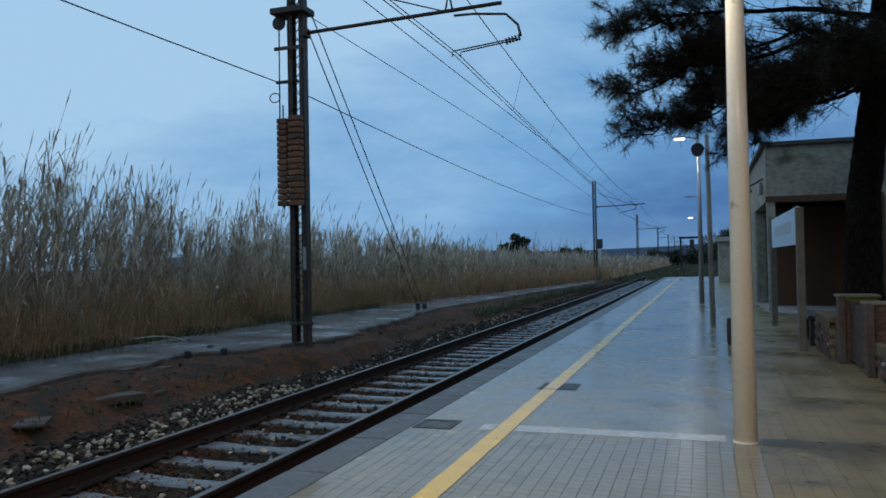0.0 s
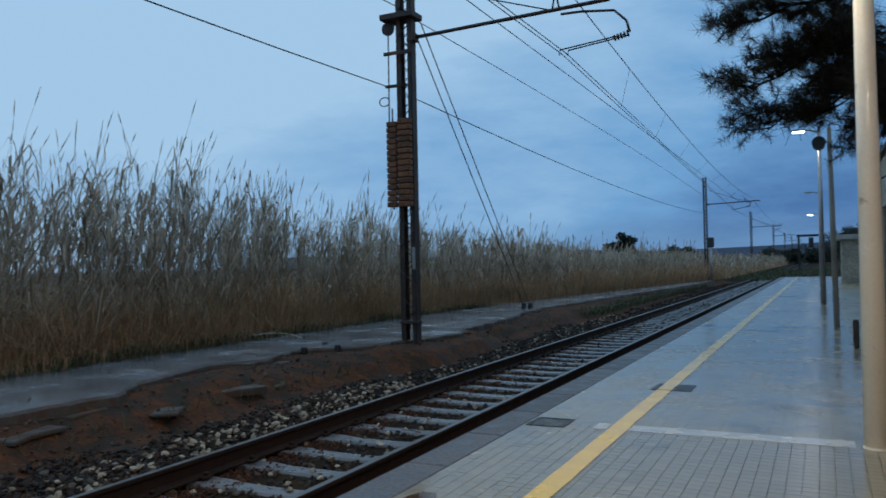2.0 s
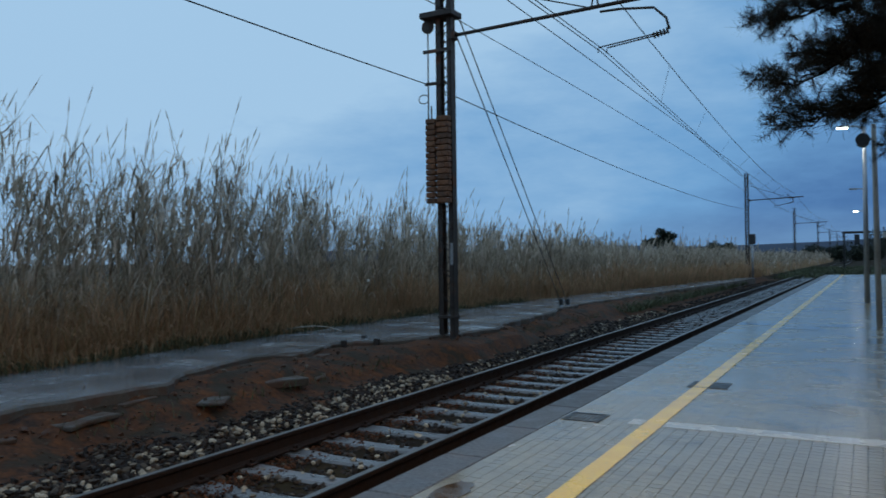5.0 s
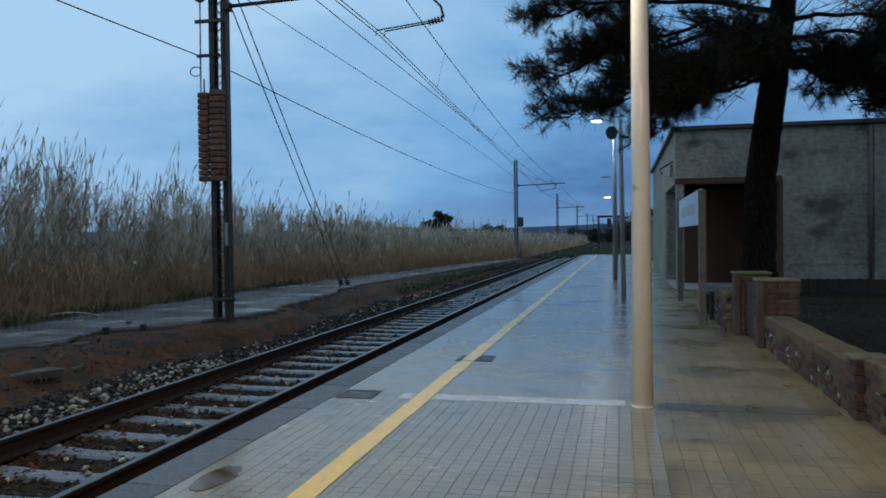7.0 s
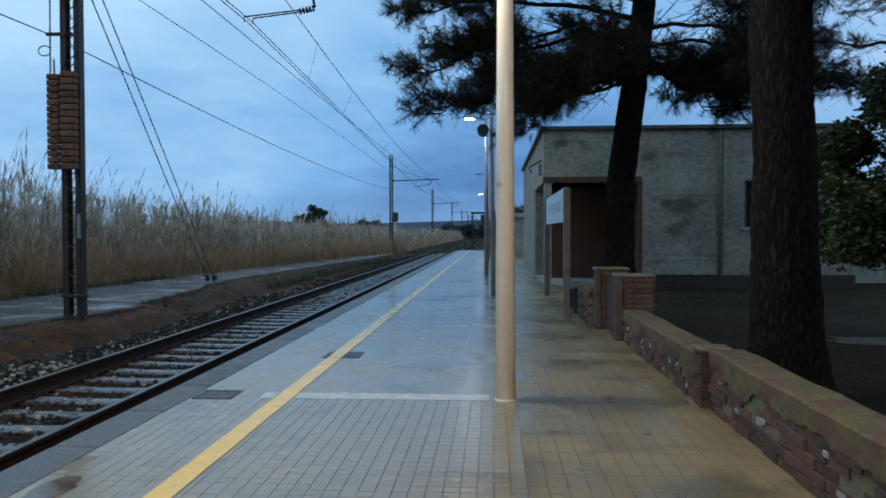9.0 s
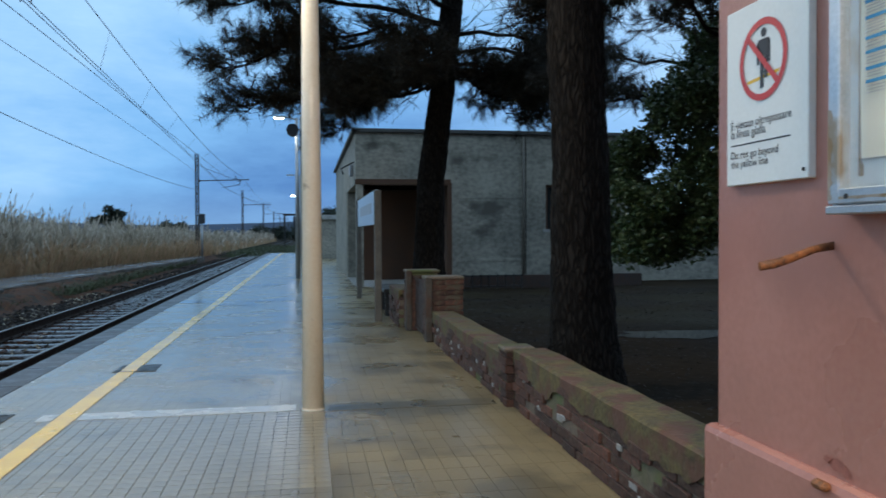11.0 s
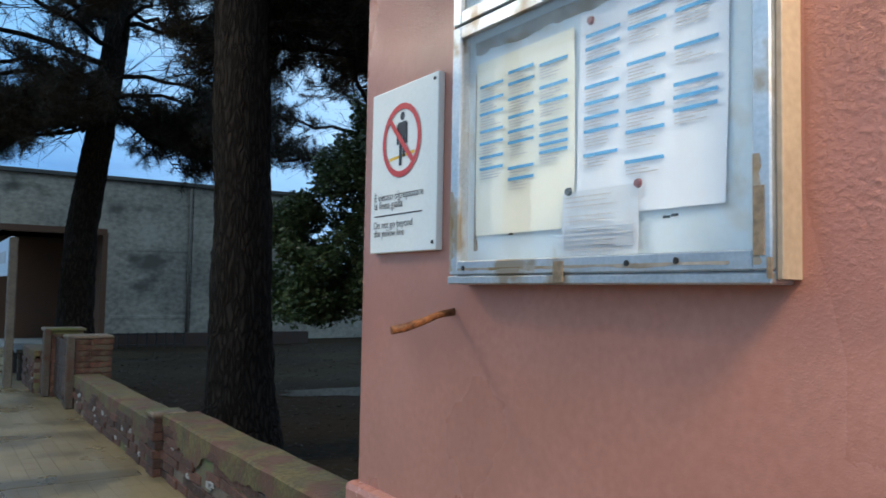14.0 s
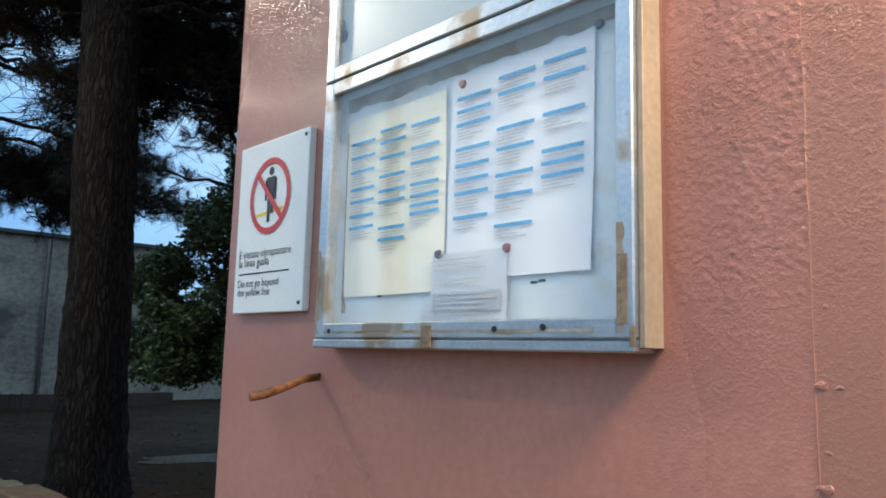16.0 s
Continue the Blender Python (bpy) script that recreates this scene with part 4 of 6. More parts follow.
# dwarf signal beside the second mast and signal portal at the far end
sig = thing("railway_signal", "black railway signal head on a grey post", "railway signal")
part("post", rod([(-3.05, 53.0, -0.2), (-3.05, 53.0, 2.3)], 0.07, 10), M_GALV, sig)
part("head", boxes((-3.27, -2.83, 52.8, 53.0, 2.1, 2.75), bevel=0.06), M_BLACK, sig)
portal = thing("signal_portal", "dark steel signal portal spanning the line far ahead", "signal portal")
part("leg", boxes((1.0, 1.2, 95, 95.2, -0.5, 3.6)), M_IRON, portal)
part("leg", boxes((3.3, 3.5, 95, 95.2, -0.5, 3.6)), M_IRON, portal)
part("beam", boxes((0.9, 3.6, 95, 95.25, 3.6, 3.85)), M_IRON, portal)
part("signal_box", boxes((2.1, 2.6, 94.8, 95, 2.4, 3.5), bevel=0.05), M_BLACK, portal)

# ---- station building ----
WX = 5.335
st = thing("station_building", "salmon-plastered station building on the platform", "building", "", "structure")
bm = bmesh.new()
box(bm, WX, 15, -12, 3.285, 0, 7.0, bevel=0.03, seg=2)
part("wall", bm, M_PINK, st)
bm = bmesh.new()
box(bm, WX - 0.045, 15.05, -12, 3.315, 0, 0.60, bevel=0.03, seg=2)
part("plinth", bm, M_PINK, st, "projecting salmon plinth")
part("roof", boxes((WX - 0.4, 15.4, -12.4, 3.64, 7.0, 7.25)), M_CONCRETE, st)
wl = thing("wall_lamp", "warm lantern fixed high on the station wall", "wall lamp")
part("arm", rod([(WX, -0.5, 3.75), (5.05, -0.5, 3.98), (4.80, -0.5, 3.90)], 0.015, 8), M_IRON, wl)
bm = bmesh.new()
disc(bm, Matrix.Translation((4.80, -0.5, 3.84)), 0.16, 0.10, 20, 0.05)
part("shade", bm, M_IRON, wl)
bm = bmesh.new()
bmesh.ops.create_uvsphere(bm, u_segments=14, v_segments=8, radius=0.055, matrix=Matrix.Translation((4.80, -0.5, 3.72)))
part("bulb", bm, M_WARMGLOW, wl)

# ---- notice board ----
BW, BH1, BH2 = 1.207, 0.865, 1.73
board = new("notice_board")
tagged(board, "grey aluminium notice case with timetables behind scratched glass", "notice board")
board.matrix_basis = facing(2.48, 1.44, WX)
D = 0.075
part("case_back", boxes((0.013, BW - 0.017, 0.013, BH2 - 0.013, 0, 0.02)), M_BACK, board, "pale blue-white backing")
part("case_side", boxes((BW - 0.004, BW + 0.012, -0.002, BH2, 0.0, D - 0.004), bevel=0.002), M_TAN, board, "tan side of the case")
part("case_side", boxes((BW - 0.016, BW - 0.005, 0, BH2, 0.02, D - 0.006)), M_ALU, board)
part("case_side", boxes((0, 0.012, 0, BH2, 0.02, D - 0.006)), M_ALU, board)
part("case_bottom", boxes((0.013, BW - 0.017, 0.0145, 0.022, 0.02, D - 0.006)), M_ALU, board)
part("case_top", boxes((0.013, BW - 0.017, BH2 - 0.012, BH2, 0.02, D - 0.006)), M_ALU, board)
# sheet whose colour stands in for sky mirrored in the upper pane
part("upper_panel", boxes((0.03, BW - 0.03, BH1 + 0.02, BH2 - 0.03, 0.022, 0.055)), M_SKYPANEL, board, "sheet behind the upper pane, coloured like the sky mirrored there")
part("drip_edge", boxes((-0.012, BW - 0.006, -0.012, 0.014, 0.0, D + 0.012), bevel=0.004), M_ALU, board)
for v0, v1 in ((0.018, BH1 - 0.003), (BH1 + 0.003, BH2)):
    d = part("door_frame", boxes((0.002, 0.05, v0, v1, D - 0.006, D + 0.014), bevel=0.004), M_ALU, board, "worn aluminium door frame")
    part("stile", boxes((BW - 0.05, BW - 0.004, v0, v1, D - 0.006, D + 0.014), bevel=0.004), M_ALU, d)
    part("rail_bar", boxes((0.05, BW - 0.05, v0, v0 + 0.046, D - 0.006, D + 0.014), bevel=0.004), M_ALU, d)
    part("rail_bar", boxes((0.05, BW - 0.05, v1 - 0.046, v1, D - 0.006, D + 0.014), bevel=0.004), M_ALU, d)
    g = part("pane", boxes((0.045, BW - 0.045, v0 + 0.04, v1 - 0.04, D - 0.004, D + 0.001)), M_GLASS, board, "scratched glass pane")
    g.visible_shadow = False


def sheet(u0, u1, v0, v1, w, curl=0.012, skew=0.0):
    bm = bmesh.new()
    n = 8
    rows = []
    for j in range(n + 1):
        q = j / n
        rows.append([bm.verts.new((u0 + (u1 - u0) * i / n + skew * q, v0 + (v1 - v0) * q, w + curl * (1 - q) ** 3 * (i / n) ** 2 + 0.0015 * math.sin(5 * q + 3 * i / n))) for i in range(n + 1)])
    for a, b in zip(rows, rows[1:]):
        for i in range(n):
            bm.faces.new((a[i], a[i + 1], b[i + 1], b[i])).smooth = True
    return bm


def timetable(name, label, u0, u1, v0, v1, paper, cols, skew):
    t = new(name)
    tagged(t, label, "timetable", "timetables in the case")
    t.matrix_basis = facing(2.48, 1.44, WX)
    w = 0.026
    part("sheet", sheet(u0, u1, v0, v1, w, 0.006, skew), paper, t)
    wd, ht = u1 - u0, v1 - v0
    blue, grey = bmesh.new(), bmesh.new()
    for c, fr in enumerate(cols):
        a = u0 + wd * (0.06 + 0.315 * c)
        for i, q in enumerate(fr):
            v = v1 - ht * q
            sk = skew * (1 - q)
            box(blue, a + sk, a + wd * 0.26 + sk, v - 0.0098, v, w + 0.006, w + 0.0075)
            nxt = fr[i + 1] if i + 1 < len(fr) else q + 0.09
            lines = max(0, min(4, int((nxt - q) * ht / 0.011) - 1))
            for k in range(lines):
                box(grey, a + sk + 0.004, a + sk + wd * random.uniform(0.10, 0.24), v - 0.0205 - 0.009 * k, v - 0.0175 - 0.009 * k, w + 0.006, w + 0.0072)
    part("printed_bars", blue, M_BLUE, t, "blue printed headings")
    part("printed_lines", grey, M_GREYINK, t, "fine grey printed lines")
    return t


COLS = ([0.12, 0.185, 0.25, 0.37, 0.45, 0.52, 0.585, 0.70], [0.08, 0.155, 0.32, 0.415, 0.535, 0.63, 0.765], [0.075, 0.15, 0.31, 0.47, 0.525, 0.58])
timetable("departures_timetable", "creased yellow departures timetable poster", 0.070, 0.548, 0.150, 0.735, M_YPAPER, ([0.14, 0.22, 0.30, 0.40, 0.47, 0.55, 0.615], [0.11, 0.175, 0.26, 0.36, 0.44, 0.50, 0.64, 0.70], [0.13, 0.25, 0.33, 0.44, 0.50, 0.55, 0.59]), -0.008)
timetable("arrivals_timetable", "creased white arrivals timetable poster", 0.552, 1.050, 0.178, 0.765, M_PAPER, COLS, 0.012)
note = new("pinned_note")
tagged(note, "grey printed note pinned over the timetables", "note")
note.matrix_basis = facing(2.48, 1.44, WX)
part("sheet", sheet(0.505, 0.793, 0.068, 0.252, 0.036, 0.004), M_NOTE, note)
bm = bmesh.new()
for k in range(12):
    if k in (3, 6):
        continue
    box(bm, 0.525, 0.525 + random.uniform(0.15, 0.245), 0.232 - 0.0135 * k, 0.2355 - 0.0135 * k, 0.042, 0.0432)
part("printed_lines", bm, M_GREYINK, note)
part("grey_block", boxes((0.518, 0.778, 0.090, 0.146, 0.0405, 0.0412)), M_GREYBLOCK, note, "blurred grey printed block")
for u, v, red in ((0.535, 0.253, 0), (0.795, 0.25, 1), (0.62, 0.728, 1), (1.085, 0.762, 0)):
    bm = bmesh.new()
    disc(bm, Matrix.Translation((u, v, 0.043)), 0.013, 0.008, 14, 0.010)
    pn = single("push_pin", bm, M_PINRED if red else M_INK, "round plastic push pin", "push pin", group="push pins")
    pn.matrix_basis = facing(2.48, 1.44, WX)
for u0, u1, v0, v1 in ((0.525, 0.565, -0.006, 0.052), (BW - 0.046, BW - 0.020, 0.05, 0.20), (BW - 0.014, BW - 0.002, 0.0, 0.045)):
    bm = boxes((u0, u1, v0, v1, D + 0.013, D + 0.0165))
    tp = single("brown_tape", bm, M_TAPE, "strip of peeling brown tape on the case frame", "adhesive tape", group="tape strips")
    tp.matrix_basis = facing(2.48, 1.44, WX)
# white flecks drawn where the upper pane mirrors a lamp
for u, v, w, h in ((0.045, 1.05, 0.012, 0.035), (0.060, 1.03, 0.016, 0.02), (0.052, 1.075, 0.008, 0.016)):
    bm = bmesh.new()
    bm.faces.new([bm.verts.new((u + w * math.cos(a) * (1 + 0.5 * noise.noise((a * 2, u * 90, 0))), v + h * math.sin(a) * (1 + 0.5 * noise.noise((a * 2, v * 50, 3))), 0.0575)) for a in [0.45 * k for k in range(14)]])
    bmesh.ops.solidify(bm, geom=bm.faces[:], thickness=0.001)
    tp = single("torn_sticker", bm, M_PAPER, "white fleck painted as the lamp's glint on the panel", "sticker", group="torn stickers")
    tp.matrix_basis = facing(2.48, 1.44, WX)
for u, v in ((0.24, 0.145), (0.86, 0.155), (0.885, 0.158)):
    bm = boxes((u, u + 0.022, v, v + 0.007, 0.0205, 0.022))
    tp = single("torn_scrap", bm, M_INK, "tiny dark torn scrap on the backing", "scrap", group="scraps on the backing")
    tp.matrix_basis = facing(2.48, 1.44, WX)



def smear(u0, u1, v0, v1, w, seed, ragged):
    """A thin film of grime with one straight and one ragged long side."""
    bm = bmesh.new()
    rows = []
    upright = (v1 - v0) > (u1 - u0)
    for i in range(41):
        q = i / 40
        e = 1 - ragged * (0.5 + 0.9 * noise.noise((q * 6 + seed, 1, 0)) + 0.45 * noise.noise((q * 19 + seed, 5, 0)))
        if upright:
            rows.append([bm.verts.new((u0, v0 + (v1 - v0) * q, w)), bm.verts.new((u0 + (u1 - u0) * e, v0 + (v1 - v0) * q, w))])
        else:
            rows.append([bm.verts.new((u0 + (u1 - u0) * q, v1, w)), bm.verts.new((u0 + (u1 - u0) * q, v1 - (v1 - v0) * e, w))])
    for a, b in zip(rows, rows[1:]):
        bm.faces.new((a[0], a[1], b[1], b[0]))
    return bm


for row in ((0.052, 1.15, 0.755, 0.812, 0.0212, 3.0, 0.55), (0.052, 0.085, 0.10, 0.70, 0.0212, 8.0, 0.7), (0.05, 0.62, 0.782, 0.814, 0.0222, 5.0, 0.6),
            (0.05, 1.10, 0.0245, 0.040, D + 0.0146, 11.0, 0.9), (0.003, 0.030, 0.03, 0.30, D + 0.0146, 14.0, 0.8), (BW - 0.048, BW - 0.024, 0.03, 0.27, D + 0.0146, 17.0, 0.6)):
    part("grime", smear(*row), M_DIRT, board, "brown grime")
for u, v in ((0.085, 0.040), (0.955, 0.044), (0.80, 0.041)):
    bm = bmesh.new()
    disc(bm, Matrix.Translation((u, v, D + 0.0155)), 0.008, 0.004, 12)
    part("screw", bm, M_IRON, board, "dark screw head")

# ---- yellow line warning plate ----
plate = new("warning_sign")
tagged(plate, "white enamel warning plate with a red prohibition ring", "sign")
plate.matrix_basis = facing(3.15, 1.553, WX)
bm = bmesh.new()
box(bm, 0, 0.497, 0, 0.660, 0.0, 0.030, bevel=0.004, seg=2)
part("panel", bm, M_WHITE, plate)
bm = bmesh.new()
n = 48
ring = []
for i in range(n):
    a = 2 * math.pi * i / n
    ring.append([bm.verts.new((0.242 + r * math.cos(a), 0.440 + r * math.sin(a), 0.0335)) for r in (0.122, 0.146)])
for i in range(n):
    bm.faces.new((ring[i][0], ring[i][1], ring[(i + 1) % n][1], ring[(i + 1) % n][0]))
bm.faces.new([bm.verts.new((0.242 + x, 0.440 + y, 0.0345)) for x, y in ((-0.095, 0.079), (0.079, -0.095), (0.095, -0.079), (-0.079, 0.095))])
part("ring", bm, M_RED, plate, "red ring with a diagonal bar")
bm = bmesh.new()
disc(bm, Matrix.Translation((0.246, 0.535, 0.0315)), 0.0165, 0.0012, 16)
box(bm, 0.214, 0.278, 0.455, 0.512, 0.031, 0.0322)
box(bm, 0.206, 0.219, 0.425, 0.505, 0.031, 0.0322)
box(bm, 0.273, 0.286, 0.425, 0.505, 0.031, 0.0322)
box(bm, 0.226, 0.246, 0.340, 0.455, 0.031, 0.0322)
box(bm, 0.252, 0.270, 0.372, 0.455, 0.031, 0.0322)
part("symbol", bm, M_INK, plate, "plain black upright bars")
bm = bmesh.new()
bm.faces.new([bm.verts.new(p) for p in ((0.145, 0.365, 0.031), (0.34, 0.378, 0.031), (0.34, 0.390, 0.031), (0.145, 0.377, 0.031))])
part("stripe", bm, M_YELLOW, plate)
part("rule", boxes((0.036, 0.402, 0.1475, 0.1525, 0.030, 0.0315)), M_INK, plate)


def lettering(text, u, v, width, parent):
    cu = bpy.data.curves.new("lettering", "FONT")
    cu.body, cu.size, cu.offset = text, 1.0, 0.0
    tmp = bpy.data.objects.new("lettering", cu)
    scene.collection.objects.link(tmp)
    bpy.context.view_layer.update()
    me = bpy.data.meshes.new_from_object(tmp.evaluated_get(bpy.context.evaluated_depsgraph_get()))
    bpy.data.objects.remove(tmp)
    xs = [q.co.x for q in me.vertices]
    k = width / (max(xs) - min(xs))
    for q in me.vertices:
        q.co = Vector(((q.co.x - min(xs)) * k + u, q.co.y * k + v, 0.0325))
    me.materials.clear()
    me.materials.append(M_INK)
    ob = new("lettering", me)
    ob.parent = parent
    return ob


lettering("\u00c8 vietato oltrepassare", 0.036, 0.212, 0.375, plate)
lettering("la linea gialla", 0.036, 0.178, 0.225, plate)
lettering("Do not go beyond", 0.036, 0.100, 0.300, plate)
lettering("the yellow line", 0.036, 0.066, 0.240, plate)
for u, v in ((0.475, 0.635), (0.475, 0.03)):
    bm = bmesh.new()
    disc(bm, Matrix.Translation((u, v, 0.032)), 0.007, 0.004, 10)
    part("screw", bm, M_IRON, plate)

hook = bmesh.new()
tube(hook, [(WX + 0.02, 2.573, 1.335), (5.27, 2.572, 1.322), (5.20, 2.568, 1.298), (5.13, 2.562, 1.278), (5.075, 2.557, 1.270)], [0.014, 0.013, 0.014, 0.016, 0.015], 6)
for v in hook.verts:
    v.co.y = 2.566 + (v.co.y - 2.566) * 0.45
single("iron_bracket", hook, M_RUSTDARK, "rusty bent iron bracket sticking out of the wall", "bracket")
stub = bmesh.new()
box(stub, 5.262, 5.30, 2.515, 2.585, 0.565, 0.595, bevel=0.012)
single("broken_fitting", stub, M_RUSTDARK, "rusted remnant of a fitting on the plinth", "fitting")
for cy, cz, ry, rz, lift in ((2.545, 0.640, 0.042, 0.020, 0.002), (2.505, 0.632, 0.024, 0.013, 0.0045), (2.585, 0.650, 0.016, 0.011, 0.007)):
    bm = bmesh.new()
    bm.faces.new([bm.verts.new((WX - lift, cy + ry * (1 + 0.5 * noise.noise((k * 0.9, cy * 30, 0))) * math.cos(k * 0.314), cz + rz * (1 + 0.6 * noise.noise((k * 0.9, cy * 40, 4))) * math.sin(k * 0.314))) for k in range(20)])
    part("rust_run", bm, M_WALLRUST, st, "dull red rust run on the plaster")
# rough stucco past the notice case: real grain that catches the raking lamp
SY, SZ = np.linspace(0.35, 1.262, 170), np.linspace(0.95, 2.95, 360)
grain = np.empty((len(SZ), len(SY), 3))
for j, z in enumerate(SZ):
    for i, y in enumerate(SY):
        g = 0.35 * noise.noise((y * 70, z * 78, 1.0)) + 0.65 * noise.noise((y * 150, z * 160, 4.0)) + 0.10 * noise.noise((y * 19, z * 21, 7.0))
        patch = min(1.0, max(0.12, 0.60 + 1.1 * noise.noise((y * 2.6, z * 3.4, 2.0))))
        high = min(1.0, max(0.15, (z - 1.15) / 0.75)) * (1.0 if y > 0.945 else 0.45)
        edge = min(1.0, (y - 0.35) / 0.12, (z - 0.95) / 0.3, (2.95 - z) / 0.1, (1.262 - y) / (0.02 + 0.20 * min(1.0, max(0.0, (1.62 - z) / 0.35))))
        lift = 0.0078 * max(0.0, g + 0.06) * patch * high + (0.0010 if y > 0.945 else 0.0)
        grain[j, i] = (WX + 0.0012 - (lift + 0.0018) * max(0.0, edge), y, z)
ny, cut = len(SY), int(np.searchsorted(SY, 0.945))
for i0, i1, coat, words in ((0, cut, M_PINK, "older duller stucco"), (cut, ny - 1, M_STUCCO, "rough glistening salmon stucco")):
    k = i1 - i0 + 1
    sf = np.array([(j * k + i, (j + 1) * k + i, (j + 1) * k + i + 1, j * k + i + 1) for j in range(len(SZ) - 1) for i in range(k - 1)])
    ob = arrays("stucco", grain[:, i0:i1 + 1].reshape(-1, 3), sf, coat, True)
    ob.parent = st
    tagged(ob, words)
# the upright seam between two coats of stucco
bm = bmesh.new()
rows = []
for i in range(160):
    z = 0.62 + 0.016 * i
    o, w = 0.003 * noise.noise((z * 7, 2, 0)), max(0.0004, 0.0005 + 0.0042 * noise.noise((z * 23, 7, 0)))
    rows.append([bm.verts.new(p) for p in ((WX + 0.002, 0.948 + o + w * 1.6, z), (WX - 0.0022 - w * 0.5, 0.947 + o, z), (WX + 0.002, 0.945 + o - w * 1.6, z))])
for a, b in zip(rows, rows[1:]):
    bm.faces.new((a[0], a[1], b[1], b[0])); bm.faces.new((a[1], a[2], b[2], b[1]))
part("seam", bm, M_PINK, st, "ragged seam in the stucco")
for y, z, r in ((0.938, 1.375, 0.011), (0.905, 1.372, 0.006), (0.936, 1.19, 0.012), (0.925, 1.52, 0.005), (0.93, 1.255, 0.005)):
    bm = bmesh.new()
    bmesh.ops.create_icosphere(bm, subdivisions=2, radius=r, matrix=Matrix.Translation((WX - 0.001, y, z)) @ Matrix.Diagonal((0.28, 1.3, 0.8, 1)))
    for v in bm.verts:
        v.co += Vector((0, noise.noise(v.co * 160), noise.noise(v.co * 140 + Vector((3, 1, 2))))) * r * 0.5
    part("plaster_blob", bm, M_PINK, st)
# ---- low garden wall with brick piers ----
BRICK_ME = {}


def brick(parent, x, y, z, along, size=(0.250, 0.060, 0.115)):
    """One brick with its long side along x or y; alike bricks share a mesh."""
    key = (along, size)
    if key not in BRICK_ME:
        l, h, w = size
        bm = bmesh.new()
        a, b = (l, w) if along == "x" else (w, l)
        box(bm, -a / 2, a / 2, -b / 2, b / 2, 0, h, bevel=0.004)
        me = bpy.data.meshes.new("brick")
        bm.to_mesh(me); bm.free()
        me.materials.append(M_BRICK)
        BRICK_ME[key] = me
    ob = new("brick", BRICK_ME[key])
    ob.parent = parent
    ob.matrix_basis = pose(x + random.uniform(-0.009, 0.009), y, z, random.uniform(-1.3, 1.3), random.uniform(-1.5, 1.5), random.uniform(-2.2, 2.2))
    return ob


def low_wall(y0, y1, xf, top, label):
    t = thing("garden_wall", label, "garden wall", "low garden walls")
    part("core", boxes((xf + 0.012, xf + 0.27, y0, y1, -0.1, top - 0.07)), M_MORTAR, t, "crumbling mortar core")
    bm = bmesh.new()
    n = max(3, int((y1 - y0) / 0.07))
    rows = []
    for i in range(n + 1):
        y = y0 + (y1 - y0) * i / n
        dz = 0.035 * noise.noise((y * 2.1, 3.3, 0))
        dx = 0.015 * noise.noise((y * 3.1, 8.3, 0))
        rows.append([bm.verts.new(p) for p in ((xf - 0.004 + dx * 0.4, y, top - 0.15 + 0.12 * noise.noise((y * 1.7, 9, 0)) + 0.06 * noise.noise((y * 6, 2, 0))), (xf - 0.008 + dx * 0.4, y, top - 0.012 + dz * 0.4), (xf + 0.012 + dx * 0.4, y, top + dz * 0.4), (xf + 0.26, y, top + dz * 0.4), (xf + 0.285, y, top - 0.02), (xf + 0.285, y, top - 0.14))])
    for a, b in zip(rows, rows[1:]):
        for i in range(5):
            bm.faces.new((a[i], b[i], b[i + 1], a[i + 1]))
    bm.faces.new(rows[0]); bm.faces.new(rows[-1][::-1])
    bmesh.ops.recalc_face_normals(bm, faces=bm.faces)
    part("coping", bm, M_MOSSY, t, "mossy plaster coping")
    for k in range(int((y1 - y0) * 5)):
        y, z, w = random.uniform(y0 + 0.1, y1 - 0.1), random.uniform(0.04, top - 0.2), random.uniform(0.02, 0.05)
        bm = bmesh.new()
        box(bm, xf - 0.004, xf + 0.01, y - w, y + w, z, z + random.uniform(0.02, 0.05), bevel=0.004)
        part("plaster_patch", bm, M_CONCRETE, t, "pale scrap of plaster")
    course = 0
    z = 0.0
    while z < top - 0.12:
        y = y0 + (0.13 if course % 2 else 0.0)
        while y < y1 - 0.1:
            if random.random() > 0.07:
                brick(t, xf + 0.055, y + 0.125, z, "y")
            y += 0.257
        z += 0.066
        course += 1
    return t


low_wall(3.30, 6.30, 5.30, 0.46, "low brick garden wall with patches of moss and plaster")
low_wall(6.52, 10.05, 5.255, 0.40, "low brick garden wall with crumbling plaster")
low_wall(11.66, 13.0, 5.02, 0.55, "low broken garden wall of brick and render")


